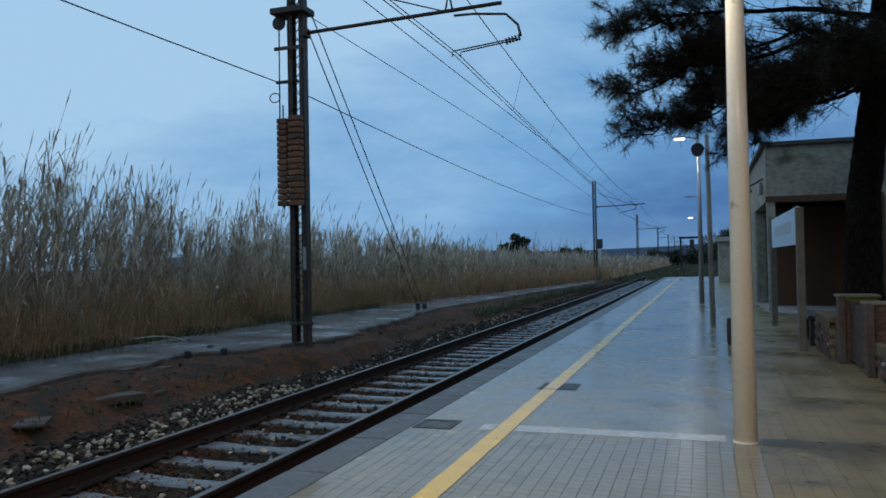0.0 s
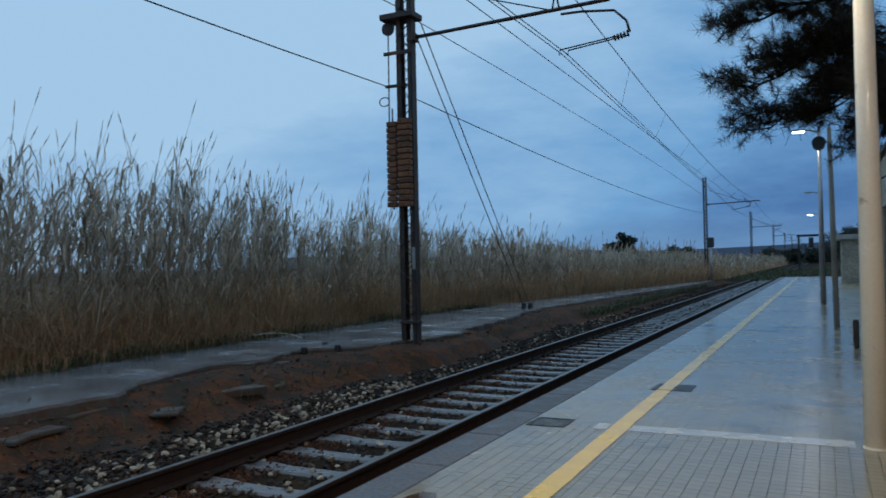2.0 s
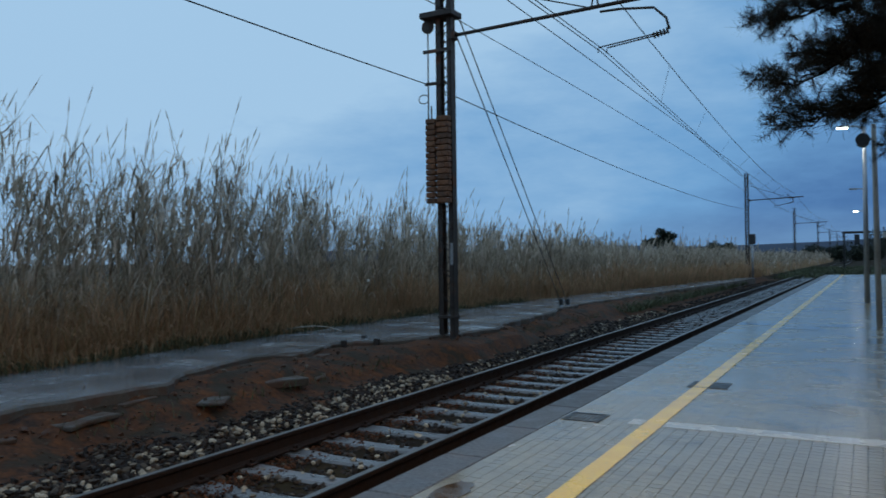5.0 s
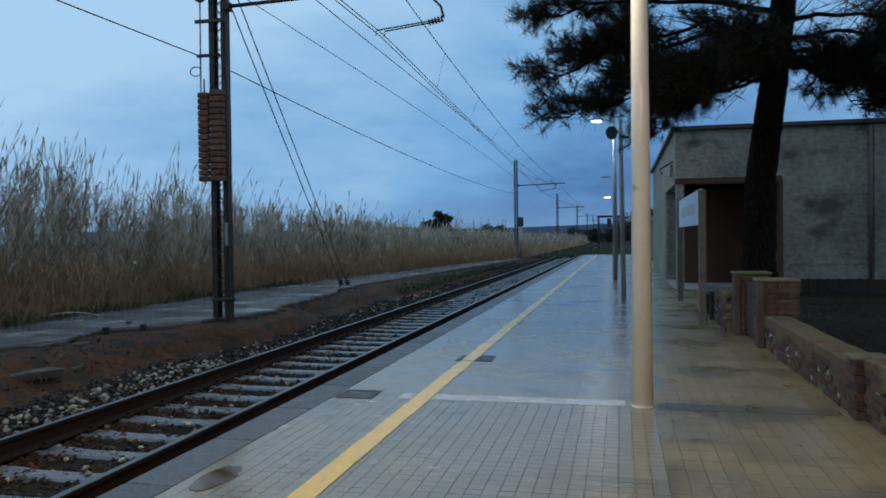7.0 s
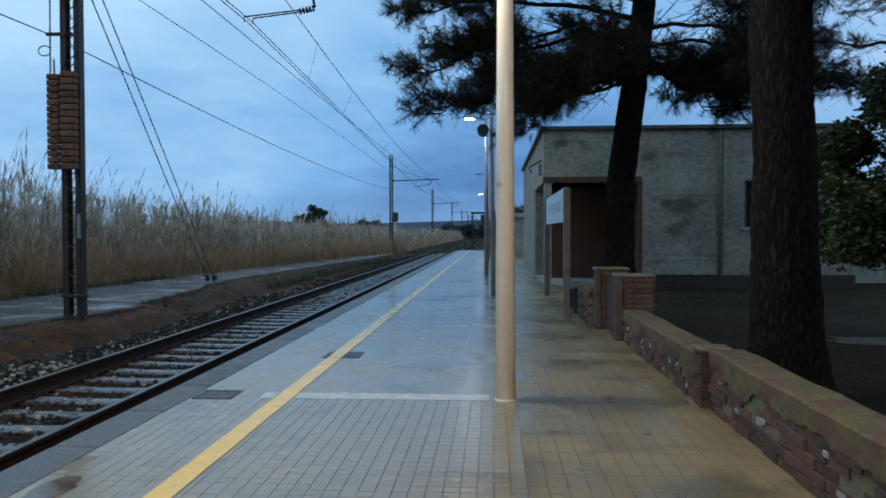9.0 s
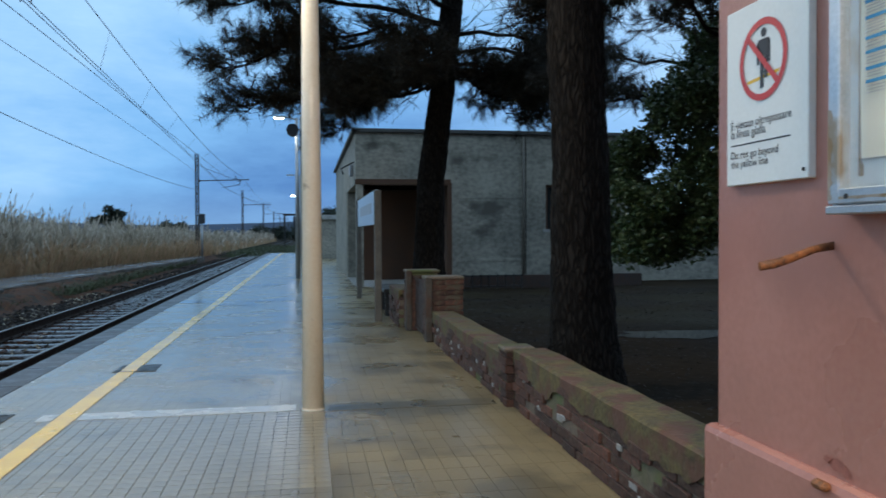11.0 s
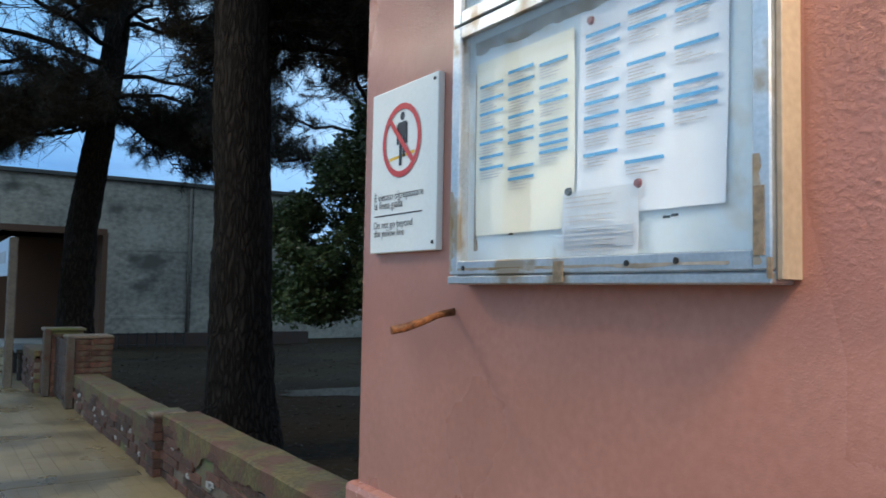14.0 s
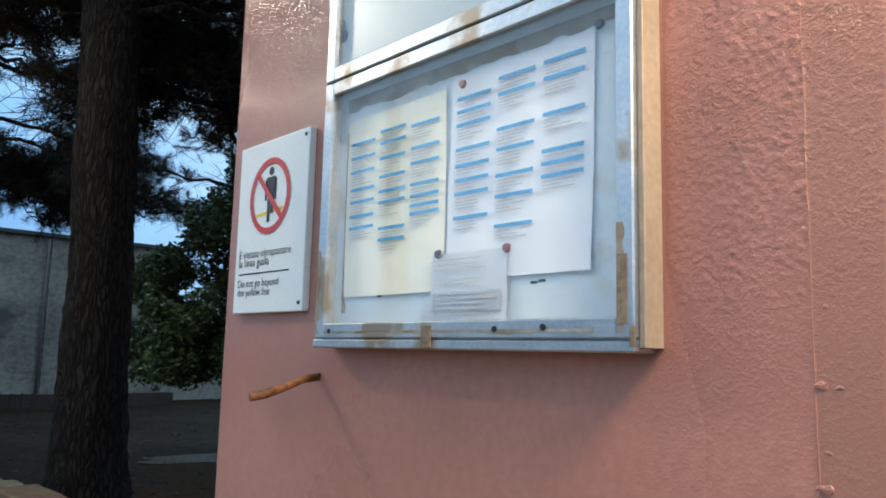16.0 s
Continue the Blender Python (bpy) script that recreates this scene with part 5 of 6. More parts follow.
def pier(x0, x1, y0, y1, top, label, strip=True):
    t = thing("brick_pier", label, "gate pier", "brick piers")
    part("core", boxes((x0 + 0.02, x1 - 0.02, y0 + 0.02, y1 - 0.02, -0.1, top - 0.02)), M_MORTAR, t)
    z, k = 0.0, 0
    w, d = x1 - x0, y1 - y0
    while z < top - 0.05:
        if k % 2:
            for j in range(2):
                brick(t, x0 + w * (0.25 + 0.5 * j), (y0 + y1) / 2, z, "y", (round(d - 0.004, 3), 0.061, round(w / 2 - 0.008, 3)))
        else:
            for j in range(2):
                brick(t, (x0 + x1) / 2, y0 + d * (0.25 + 0.5 * j), z, "x", (round(w - 0.004, 3), 0.061, round(d / 2 - 0.008, 3)))
        z += 0.066
        k += 1
    if strip:
        bm = bmesh.new()
        box(bm, x0 - 0.022, x0 + 0.07, y0 - 0.018, y0 + 0.05, 0, top + 0.012, bevel=0.012)
        part("plaster_edge", bm, M_DIRTCON, t, "grimy plaster corner strip")
    part("cap", boxes((x0 - 0.012, x1 + 0.012, y0 - 0.010, y1 + 0.012, top - 0.02, top + 0.02), bevel=0.012), M_MORTAR, t)
    return t


pier(5.235, 5.47, 6.302, 6.518, 0.45, "short red brick pier in the garden wall", False)
pier(5.19, 5.66, 10.06, 10.45, 0.81, "crumbling brick gate pier with a plaster edge")
pier(5.09, 5.55, 11.25, 11.65, 0.84, "crumbling brick gate pier with a plaster edge")
gate = thing("garden_gate", "low rust-brown sheet metal gate between brick piers", "gate")
part("gate_sheet", boxes((5.205, 5.213, 10.47, 11.24, 0.04, 0.76)), M_GATE, gate)
for gz in (0.06, 0.40, 0.72):
    part("rail", boxes((5.195, 5.205, 10.47, 11.24, gz, gz + 0.03)), M_GATE, gate)

# ---- station name board ----
nb = thing("name_board", "station name board on two concrete posts", "sign board")
part("post", boxes((4.74, 4.85, 12.49, 12.60, -0.05, 2.06), bevel=0.012), M_OLDPOST, nb)
part("post", boxes((4.74, 4.85, 16.95, 17.06, -0.05, 2.12), bevel=0.012), M_OLDPOST, nb)
part("panel", boxes((4.77, 4.81, 12.605, 16.945, 1.53, 2.08), bevel=0.004), M_SPLAST, nb, "pale blue-white panel")
part("lettering_bar", boxes((4.764, 4.769, 13.4, 16.2, 1.72, 1.90)), M_GREYINK, nb)
bench = thing("bench", "dark bench behind the name board", "bench")
part("seat", boxes((4.95, 5.35, 13.2, 14.6, 0.40, 0.46), bevel=0.01), M_IRON, bench)
for y in (13.3, 14.4):
    part("leg", boxes((4.98, 5.30, y, y + 0.06, 0, 0.40), bevel=0.01), M_IRON, bench)

# ---- white building with a porch ----
FX, FY, HT = 4.95, 20.5, 4.0
hb = thing("outbuilding", "weathered pale flat-roofed building with an open corner porch", "building", "", "structure")
ZO = 2.68


def wallpart(*rows, material=M_WALLW, label=""):
    return part("wall", boxes(*rows), material, hb, label)


wallpart((FX, 7.45, FY, FY + 0.3, ZO, HT))                                  # over the porch
wallpart((7.45, 10.05, FY, FY + 0.3, 0, HT))
wallpart((10.05, 11.0, FY, FY + 0.3, 0, 1.48), (10.05, 11.0, FY, FY + 0.3, 2.68, HT), (11.0, 12.75, FY, FY + 0.3, 0, HT))
wallpart((FX, FX + 0.3, FY + 0.3, 34, ZO, HT), (FX, FX + 0.3, 25.2, 34, 0, ZO))
wallpart((12.45, 12.75, FY + 0.3, 34, 0, HT), (FX + 0.3, 12.45, 33.7, 34, 0, HT))
part("column", boxes((FX + 0.01, FX + 0.20, FY + 0.01, FY + 0.24, 0, ZO), bevel=0.015), M_WALLW, hb)
part("column", boxes((FX + 0.01, FX + 0.30, 24.9, 25.2, 0, ZO), bevel=0.015), M_WALLW, hb)
part("porch_wall", boxes((5.25, 7.45, 23.4, 23.5, 0, ZO), (7.40, 7.45, FY + 0.3, 23.4, 0, ZO)), M_PORCH, hb, "brown porch wall")
part("porch_floor", boxes((FX, 7.45, FY, 25.2, -0.1, 0.012)), M_CONCRETE, hb)
part("door_surround", boxes((7.36, 7.47, FY - 0.02, FY, 0, 2.72), (5.3, 7.36, FY - 0.02, FY, 2.64, 2.72)), M_PORCH, hb, "dark brown stained surround")
part("pilaster", boxes((9.50, 9.64, FY - 0.03, FY, 0, HT)), M_WALLW, hb)
win = part("window", boxes((10.05, 11.0, FY + 0.12, FY + 0.15, 1.48, 2.68)), M_DARKGLASS, hb)
part("frame", boxes((10.05, 10.12, FY + 0.06, FY + 0.12, 1.48, 2.68), (10.93, 11.0, FY + 0.06, FY + 0.12, 1.48, 2.68), (10.12, 10.93, FY + 0.06, FY + 0.12, 2.61, 2.68)), M_PORCH, win)
part("sill", boxes((9.98, 11.07, FY - 0.05, FY + 0.12, 1.40, 1.478)), M_CONCRETE, win)
part("roof", boxes((FX - 0.10, 12.9, FY - 0.10, 34.1, HT, HT + 0.10), bevel=0.01), M_DARKCAP, hb, "dark flat roof edge")
part("plaster_band", boxes((7.62, 9.42, FY - 0.010, FY, 2.30, 2.37), (7.62, 9.42, FY - 0.012, FY, 0.62, 0.70), bevel=0.004), M_WALLW, hb, "raised band of old render")
part("plaster_panel", boxes((7.75, 9.35, FY - 0.007, FY, 0.78, 2.24), bevel=0.003), M_WALLW, hb, "patched render")
part("downpipe", rod([(9.42, FY - 0.05, 0.1), (9.42, FY - 0.05, 3.95)], 0.035, 10), M_OLDPOST, hb)
part("fascia", boxes((FX - 0.02, 7.45, FY - 0.03, FY, ZO - 0.02, ZO + 0.12), bevel=0.006), M_PORCH, hb, "stained porch beam")
part("cable_box", boxes((FX - 0.10, FX, 21.5, 21.9, 2.95, 3.25), bevel=0.02), M_GALV, hb)
part("wall_bracket", rod([(FX, 21.2, 3.3), (FX - 0.35, 21.1, 3.1), (FX - 0.30, 20.9, 2.95)], 0.02, 6), M_IRON, hb)
back = thing("boundary_wall", "dark weathered boundary wall behind the garden", "wall", "", "structure")
part("wall", boxes((12.75, 26, 21.5, 21.75, -0.1, 2.1)), M_WALLW, back)
part("wall", boxes((7.5, 12.4, 19.6, 19.8, -0.1, 0.30)), M_GATE, back, "low crumbling kerb wall")
fence = thing("garden_fence", "low dark iron railing in the garden", "fence")
part("rail", boxes((7.3, 9.0, 19.1, 19.13, 0.30, 0.34), (7.3, 9.0, 19.1, 19.13, 0.05, 0.08)), M_IRON, fence)
for i in range(9):
    part("post", boxes((7.3 + i * 0.21, 7.325 + i * 0.21, 19.1, 19.13, -0.05, 0.36)), M_IRON, fence)
bm = bmesh.new()
n = 28
bm.faces.new([bm.verts.new((8.65 + (0.85 + 0.5 * noise.noise((i * 0.45, 2, 0))) * math.cos(2 * math.pi * i / n), 10.1 + (0.40 + 0.2 * noise.noise((i * 0.45, 5, 0))) * math.sin(2 * math.pi * i / n), 0.006)) for i in range(n)])
single("puddle", bm, M_WATER, "shallow rain puddle on the garden ground", "puddle", "structure")

# white hut and dark trees past the building
hut = thing("hut", "small pale hut beside the line far ahead", "hut")
part("wall", boxes((4.3, 7.5, 44, 47, -0.2, 2.2)), M_WALLW, hut)
part("roof", boxes((4.1, 7.7, 43.8, 47.2, 2.2, 2.45)), M_CONCRETE, hut)

# ---- plants ----


def leafy(name, label, centres, count, leaf, material, rng, stems=(), category="shrub"):
    """A shrub or far tree: leaves in uneven clumps round the centres (x, y, z, radius)."""
    t = thing(name, label, category)
    lens = rng.uniform(0.7, 1.2, (count, 1, 1))
    tmpl = np.array([(0, 0, 0), (0.28, 0.5, 0.06), (0, 1.0, -0.08), (-0.28, 0.5, 0.06)]) * leaf
    pick = rng.integers(0, len(centres), count)
    c = np.array(centres)[pick]
    d = rng.normal(size=(count, 3)); d /= np.linalg.norm(d, axis=1, keepdims=True)
    rad = c[:, 3:4] * rng.uniform(0.25, 1.0, (count, 1)) ** 0.45
    p = c[:, :3] + d * rad * np.array([1, 1, 0.85])
    v, f = scatter(tmpl, np.array([[0, 1, 2, 3]]), turns(rng, count, 1.3) * lens, p)
    ob = arrays("crown", v, f, material)
    ob.parent = t
    for pts, r in stems:
        part("stem", rod(pts, [r, r * 0.7, r * 0.4][:len(pts)], 7), M_BARK, t)
    return t


rng = np.random.default_rng(11)
cs = []
for i in range(170):
    h = 1.15 + 3.15 * rng.uniform(0, 1) ** 1.15
    left = lerp(h, ((1.0, 7.8), (1.6, 7.45), (2.1, 7.30), (2.7, 7.85), (3.5, 8.6), (4.4, 9.1)))
    cs.append((left + (10.2 - left) * rng.uniform(0, 1) ** 1.5 + 0.25, rng.uniform(9.1, 10.7), h, rng.uniform(0.20, 0.40)))
leafy("garden_shrub", "tall glossy evergreen shrub beside the station", cs, 72000, 0.085, M_LEAF, rng, [([(9.9, 10.4, -0.05), (9.7, 10.2, 1.2), (9.3, 10.0, 2.6)], 0.04)])

# pines: trunk, limbs, twigs with tufts of needles
NEEDLES = 66


def tuft(rng):
    v, f = [], []
    for i in range(NEEDLES):
        d = rng.normal(size=3) + np.array([0, 0, 0.75])
        d /= np.linalg.norm(d)
        s = np.cross(d, rng.normal(size=3)); s /= np.linalg.norm(s)
        L = rng.uniform(0.10, 0.19)
        o = np.array([0, 0, rng.uniform(-0.16, 0.06)])
        v += [o - s * 0.0032, o + s * 0.0032, o + d * L]
        f.append([3 * i, 3 * i + 1, 3 * i + 2])
    return np.array(v), np.array(f)


def aim(d):
    """A turn that takes z to each of the directions d."""
    z = d / np.linalg.norm(d, axis=1, keepdims=True)
    a = np.cross(z, np.array([0.31, 0.7, 0.64])); a /= np.linalg.norm(a, axis=1, keepdims=True)
    b = np.cross(z, a)
    return np.stack([a, b, z], 2)


def pine(label, trunk, radii, limbs, seed, bare=0.22, thick=1.0):
    rng = np.random.default_rng(seed)
    t = thing("pine_tree", label, "tree", "pine trees")
    bm = bmesh.new()
    pts = []
    rr = []
    tp = np.array(trunk)
    zs = np.linspace(tp[0, 2], tp[-1, 2], 130)
    for z in zs:
        pts.append((np.interp(z, tp[:, 2], tp[:, 0]), np.interp(z, tp[:, 2], tp[:, 1]), z))
        rr.append(float(np.interp(z, tp[:, 2], radii)))
    tube(bm, pts, rr, 44)
    for v in bm.verts:
        c = Vector((np.interp(v.co.z, tp[:, 2], tp[:, 0]), np.interp(v.co.z, tp[:, 2], tp[:, 1]), v.co.z))
        d = v.co - c
        v.co = c + d * (1 + 0.08 * noise.noise((v.co.x * 5, v.co.y * 5, v.co.z * 1.2)) - 0.16 * abs(noise.noise((v.co.x * 15, v.co.y * 15, v.co.z * 4.5))) + 0.05 * noise.noise((v.co.x * 34, v.co.y * 34, v.co.z * 14)))
    part("trunk", bm, M_BARK, t, "furrowed dark bark")
    ends, dirs = [], []
    for h, az, length, rise, droop in limbs:
        p0 = Vector((float(np.interp(h, tp[:, 2], tp[:, 0])), float(np.interp(h, tp[:, 2], tp[:, 1])), h))
        out = Vector((math.cos(radians(az)), math.sin(radians(az)), 0))
        bm = bmesh.new()
        line = []
        m = 9
        for i in range(m + 1):
            q = i / m
            side = out.cross(Vector((0, 0, 1))) * 0.45 * noise.noise((q * 5, h, az))
            line.append(p0 + out * length * q + side + Vector((0, 0, rise * q - droop * q * q + 0.22 * noise.noise((q * 6, az, h)))))
        r0 = 0.015 + 0.010 * length
        tube(bm, line, [r0 * (1 - 0.8 * i / m) for i in range(m + 1)], 7)
        nsub = int((8 + length * 5.0) * thick)
        for k in range(nsub):
            q = bare + (1 - bare) * (k + rng.uniform(0, 1)) / nsub
            q = min(q, 0.999)
            i = int(q * m)
            base = line[i].lerp(line[i + 1], q * m - i)
            sa = radians(rng.uniform(-70, 70)) if k < nsub - 1 else 0.0
            d = (Matrix.Rotation(sa, 3, "Z") @ out) + Vector((0, 0, rng.uniform(-0.25, 0.45)))
            L = rng.uniform(0.45, 1.15) * (1.15 - 0.5 * q)
            tip = base + d * L + Vector((0, 0, 0.10))
            mid = base.lerp(tip, 0.5) + Vector((0, 0, -0.06))
            tube(bm, [base, mid, tip], [0.012, 0.009, 0.005], 4)
            ntw = int((9 + L * 8) * (0.5 + 0.5 * thick))
            for w in range(ntw):
                u = 0.15 + 0.85 * (w + rng.uniform(0, 1)) / ntw
                b2 = base.lerp(mid, u * 2) if u < 0.5 else mid.lerp(tip, u * 2 - 1)
                dd = Vector(rng.normal(size=3)) * 0.55 + d * 0.6 + Vector((0, 0, 0.15))
                e = b2 + dd.normalized() * rng.uniform(0.10, 0.34)
                if w % 2 == 0:
                    tube(bm, [b2, e], [0.005, 0.003], 3, False)
                ends.append(e[:]); dirs.append(dd[:])
        for k in range(int(length * 7)):
            q = 0.06 + 0.80 * rng.uniform(0, 1)
            i = int(q * m)
            base = line[i].lerp(line[i + 1], q * m - i)
            d = (Matrix.Rotation(radians(rng.uniform(-85, 85)), 3, "Z") @ out) + Vector((0, 0, rng.uniform(-0.35, 0.55)))
            tip = base + d * rng.uniform(0.4, 1.0)
            mid = base.lerp(tip, 0.5) + Vector(rng.normal(size=3)) * 0.06
            tube(bm, [base, mid, tip], [0.010, 0.007, 0.003], 3, False)
            for w in range(3):
                e = mid + (d + Vector(rng.normal(size=3)) * 0.7) * rng.uniform(0.15, 0.45)
                tube(bm, [mid.lerp(tip, 0.3 * w), e], [0.005, 0.0025], 3, False)
        part("limb", bm, M_BARK, t)
    ends, dirs = np.array(ends), np.array(dirs)
    ch = []
    order = rng.permutation(len(ends))
    for kk in range(5):
        sel = order[kk::5]
        tv, tf = tuft(rng)
        ch.append(scatter(tv, tf, aim(dirs[sel]) * rng.uniform(0.8, 1.25, (len(sel), 1, 1)), ends[sel]))
    v, f = joined(ch)
    ob = arrays("crown", v, f, M_NEEDLE)
    ob.parent = t
    return t


LIMBS1 = [(4.1, 172, 3.4, 0.35, 1.05), (4.4, 196, 3.7, 0.55, 1.1), (4.7, 158, 3.3, 0.9, 0.9), (4.9, 182, 3.9, 1.1, 0.9), (5.2, 215, 3.4, 1.0, 0.8), (5.6, 168, 3.7, 1.3, 0.7), (5.9, 195, 3.6, 1.4, 0.7),
          (4.0, 225, 2.3, 0.1, 0.9), (3.9, 145, 2.4, 0.2, 0.9), (4.3, 250, 2.6, 0.2, 0.9), (4.0, 300, 2.0, 0.2, 0.9), (4.4, 335, 2.6, 0.3, 1.0), (4.8, 10, 2.8, 0.5, 0.8), (4.4, 60, 2.4, 0.3, 0.8), (4.6, 110, 2.6, 0.5, 0.8),
          (5.4, 280, 2.8, 0.8, 0.6), (5.5, 330, 2.9, 0.8, 0.6), (5.8, 40, 2.8, 0.9, 0.6), (6.0, 90, 2.8, 1.0, 0.6), (6.4, 240, 3.0, 1.1, 0.5), (6.5, 150, 3.2, 1.3, 0.5), (6.8, 190, 3.2, 1.4, 0.5), (7.2, 0, 2.6, 1.2, 0.4), (7.4, 300, 2.6, 1.2, 0.4), (7.8, 120, 2.4, 1.2, 0.3)]
pine("pine with a leaning dark trunk and drooping needle branches", [(5.74, 13.5, -0.1), (5.76, 13.5, 1.0), (5.80, 13.5, 2.3), (6.05, 13.5, 4.2), (6.25, 13.5, 6.0), (6.3, 13.5, 9.0)], [0.36, 0.27, 0.24, 0.21, 0.18, 0.08], LIMBS1 + [(4.2, 5, 1.5, 0.2, 1.15), (4.0, 350, 1.2, 0.2, 0.9), (4.1, 235, 2.0, 0.1, 0.75), (4.1, 300, 2.3, 0.1, 0.8), (4.1, 325, 2.3, 0.1, 0.75), (4.2, 182, 2.6, 0.2, 0.9), (4.0, 165, 2.0, -0.1, 0.40), (4.0, 200, 1.8, -0.1, 0.35), (3.95, 218, 1.7, -0.1, 0.30), (3.95, 185, 1.2, -0.1, 0.25), (4.0, 150, 1.6, -0.1, 0.3)], 21, 0.46, 0.78)
LIMBS2 = [(3.6, 20, 2.6, 0.3, 0.9), (3.9, 75, 2.6, 0.4, 0.9), (4.1, 330, 2.4, 0.5, 0.8), (4.3, 45, 3.0, 0.6, 0.8), (4.5, 110, 2.6, 0.6, 0.8), (4.7, 0, 3.0, 0.7, 0.7), (5.0, 70, 3.0, 0.8, 0.6), (5.0, 150, 2.6, 0.9, 0.5), (5.3, 300, 2.4, 0.9, 0.5), (5.5, 30, 3.0, 1.0, 0.5), (6.0, 200, 2.4, 1.1, 0.4), (6.2, 90, 2.8, 1.2, 0.4), (6.6, 340, 2.6, 1.2, 0.4), (4.0, 10, 2.2, 0.4, 0.9), (4.4, 350, 2.6, 0.5, 0.8), (4.2, 60, 2.4, 0.5, 0.8)]
NEAR2 = [(4.3, 38, 3.3, 0.5, 0.6), (4.5, 52, 3.4, 0.5, 0.5), (4.6, 66, 3.2, 0.5, 0.5), (4.8, 30, 3.4, 0.5, 0.5), (5.0, 46, 3.6, 0.4, 0.5), (5.3, 62, 3.2, 0.4, 0.4), (4.8, 96, 2.8, 0.4, 0.5), (5.1, 112, 2.6, 0.4, 0.5)]
# limbs above the view, added only to shade the garden below
SHADE2 = [(6.3 + 0.17 * k, 137.5 * k % 360, 4.6 - 0.15 * k, 1.0, 0.7) for k in range(14)]
pine("pine with a thick straight furrowed trunk in the garden", [(6.03, 6.7, -0.1), (6.02, 6.7, 0.5), (6.0, 6.7, 1.9), (5.95, 6.7, 3.3), (5.91, 6.7, 4.3), (5.9, 6.7, 8.5)], [0.42, 0.29, 0.245, 0.235, 0.225, 0.09], LIMBS2 + SHADE2 + NEAR2, 33, 0.36, 0.74)
LIMBS3 = [(3.2, 160, 2.8, 0.4, 0.8), (3.5, 200, 2.8, 0.5, 0.8), (3.8, 240, 2.6, 0.6, 0.7), (3.7, 100, 2.6, 0.5, 0.7), (4.3, 180, 3.0, 0.8, 0.6), (4.6, 220, 2.8, 0.9, 0.6), (4.8, 280, 2.6, 0.9, 0.5), (5.0, 150, 2.8, 1.0, 0.5), (5.4, 200, 2.8, 1.1, 0.4), (5.8, 250, 2.4, 1.1, 0.4)]
pine("pine farther back in the garden", [(13.7, 17.4, -0.1), (13.7, 17.4, 3.0), (13.7, 17.4, 8.0)], [0.30, 0.22, 0.08], LIMBS3[::2] + [(4.4, 170, 4.0, 0.7, 0.6), (5.1, 185, 4.2, 0.8, 0.6)], 44, 0.45, 0.40)

# reeds: tall canes with drooping leaves and feathery plumes
rng = np.random.default_rng(3)


def back_shift(y):
    """How far the plants move with the back edge of the far platform."""
    return np.interp(y, [k[0] for k in BACK], [k[1] for k in BACK]) + 6.6


def reed_height(y):
    return np.interp(y, (-6, 6, 12, 18, 29, 41, 60, 110), (3.9, 3.9, 3.75, 3.35, 2.75, 2.35, 2.15, 2.05))


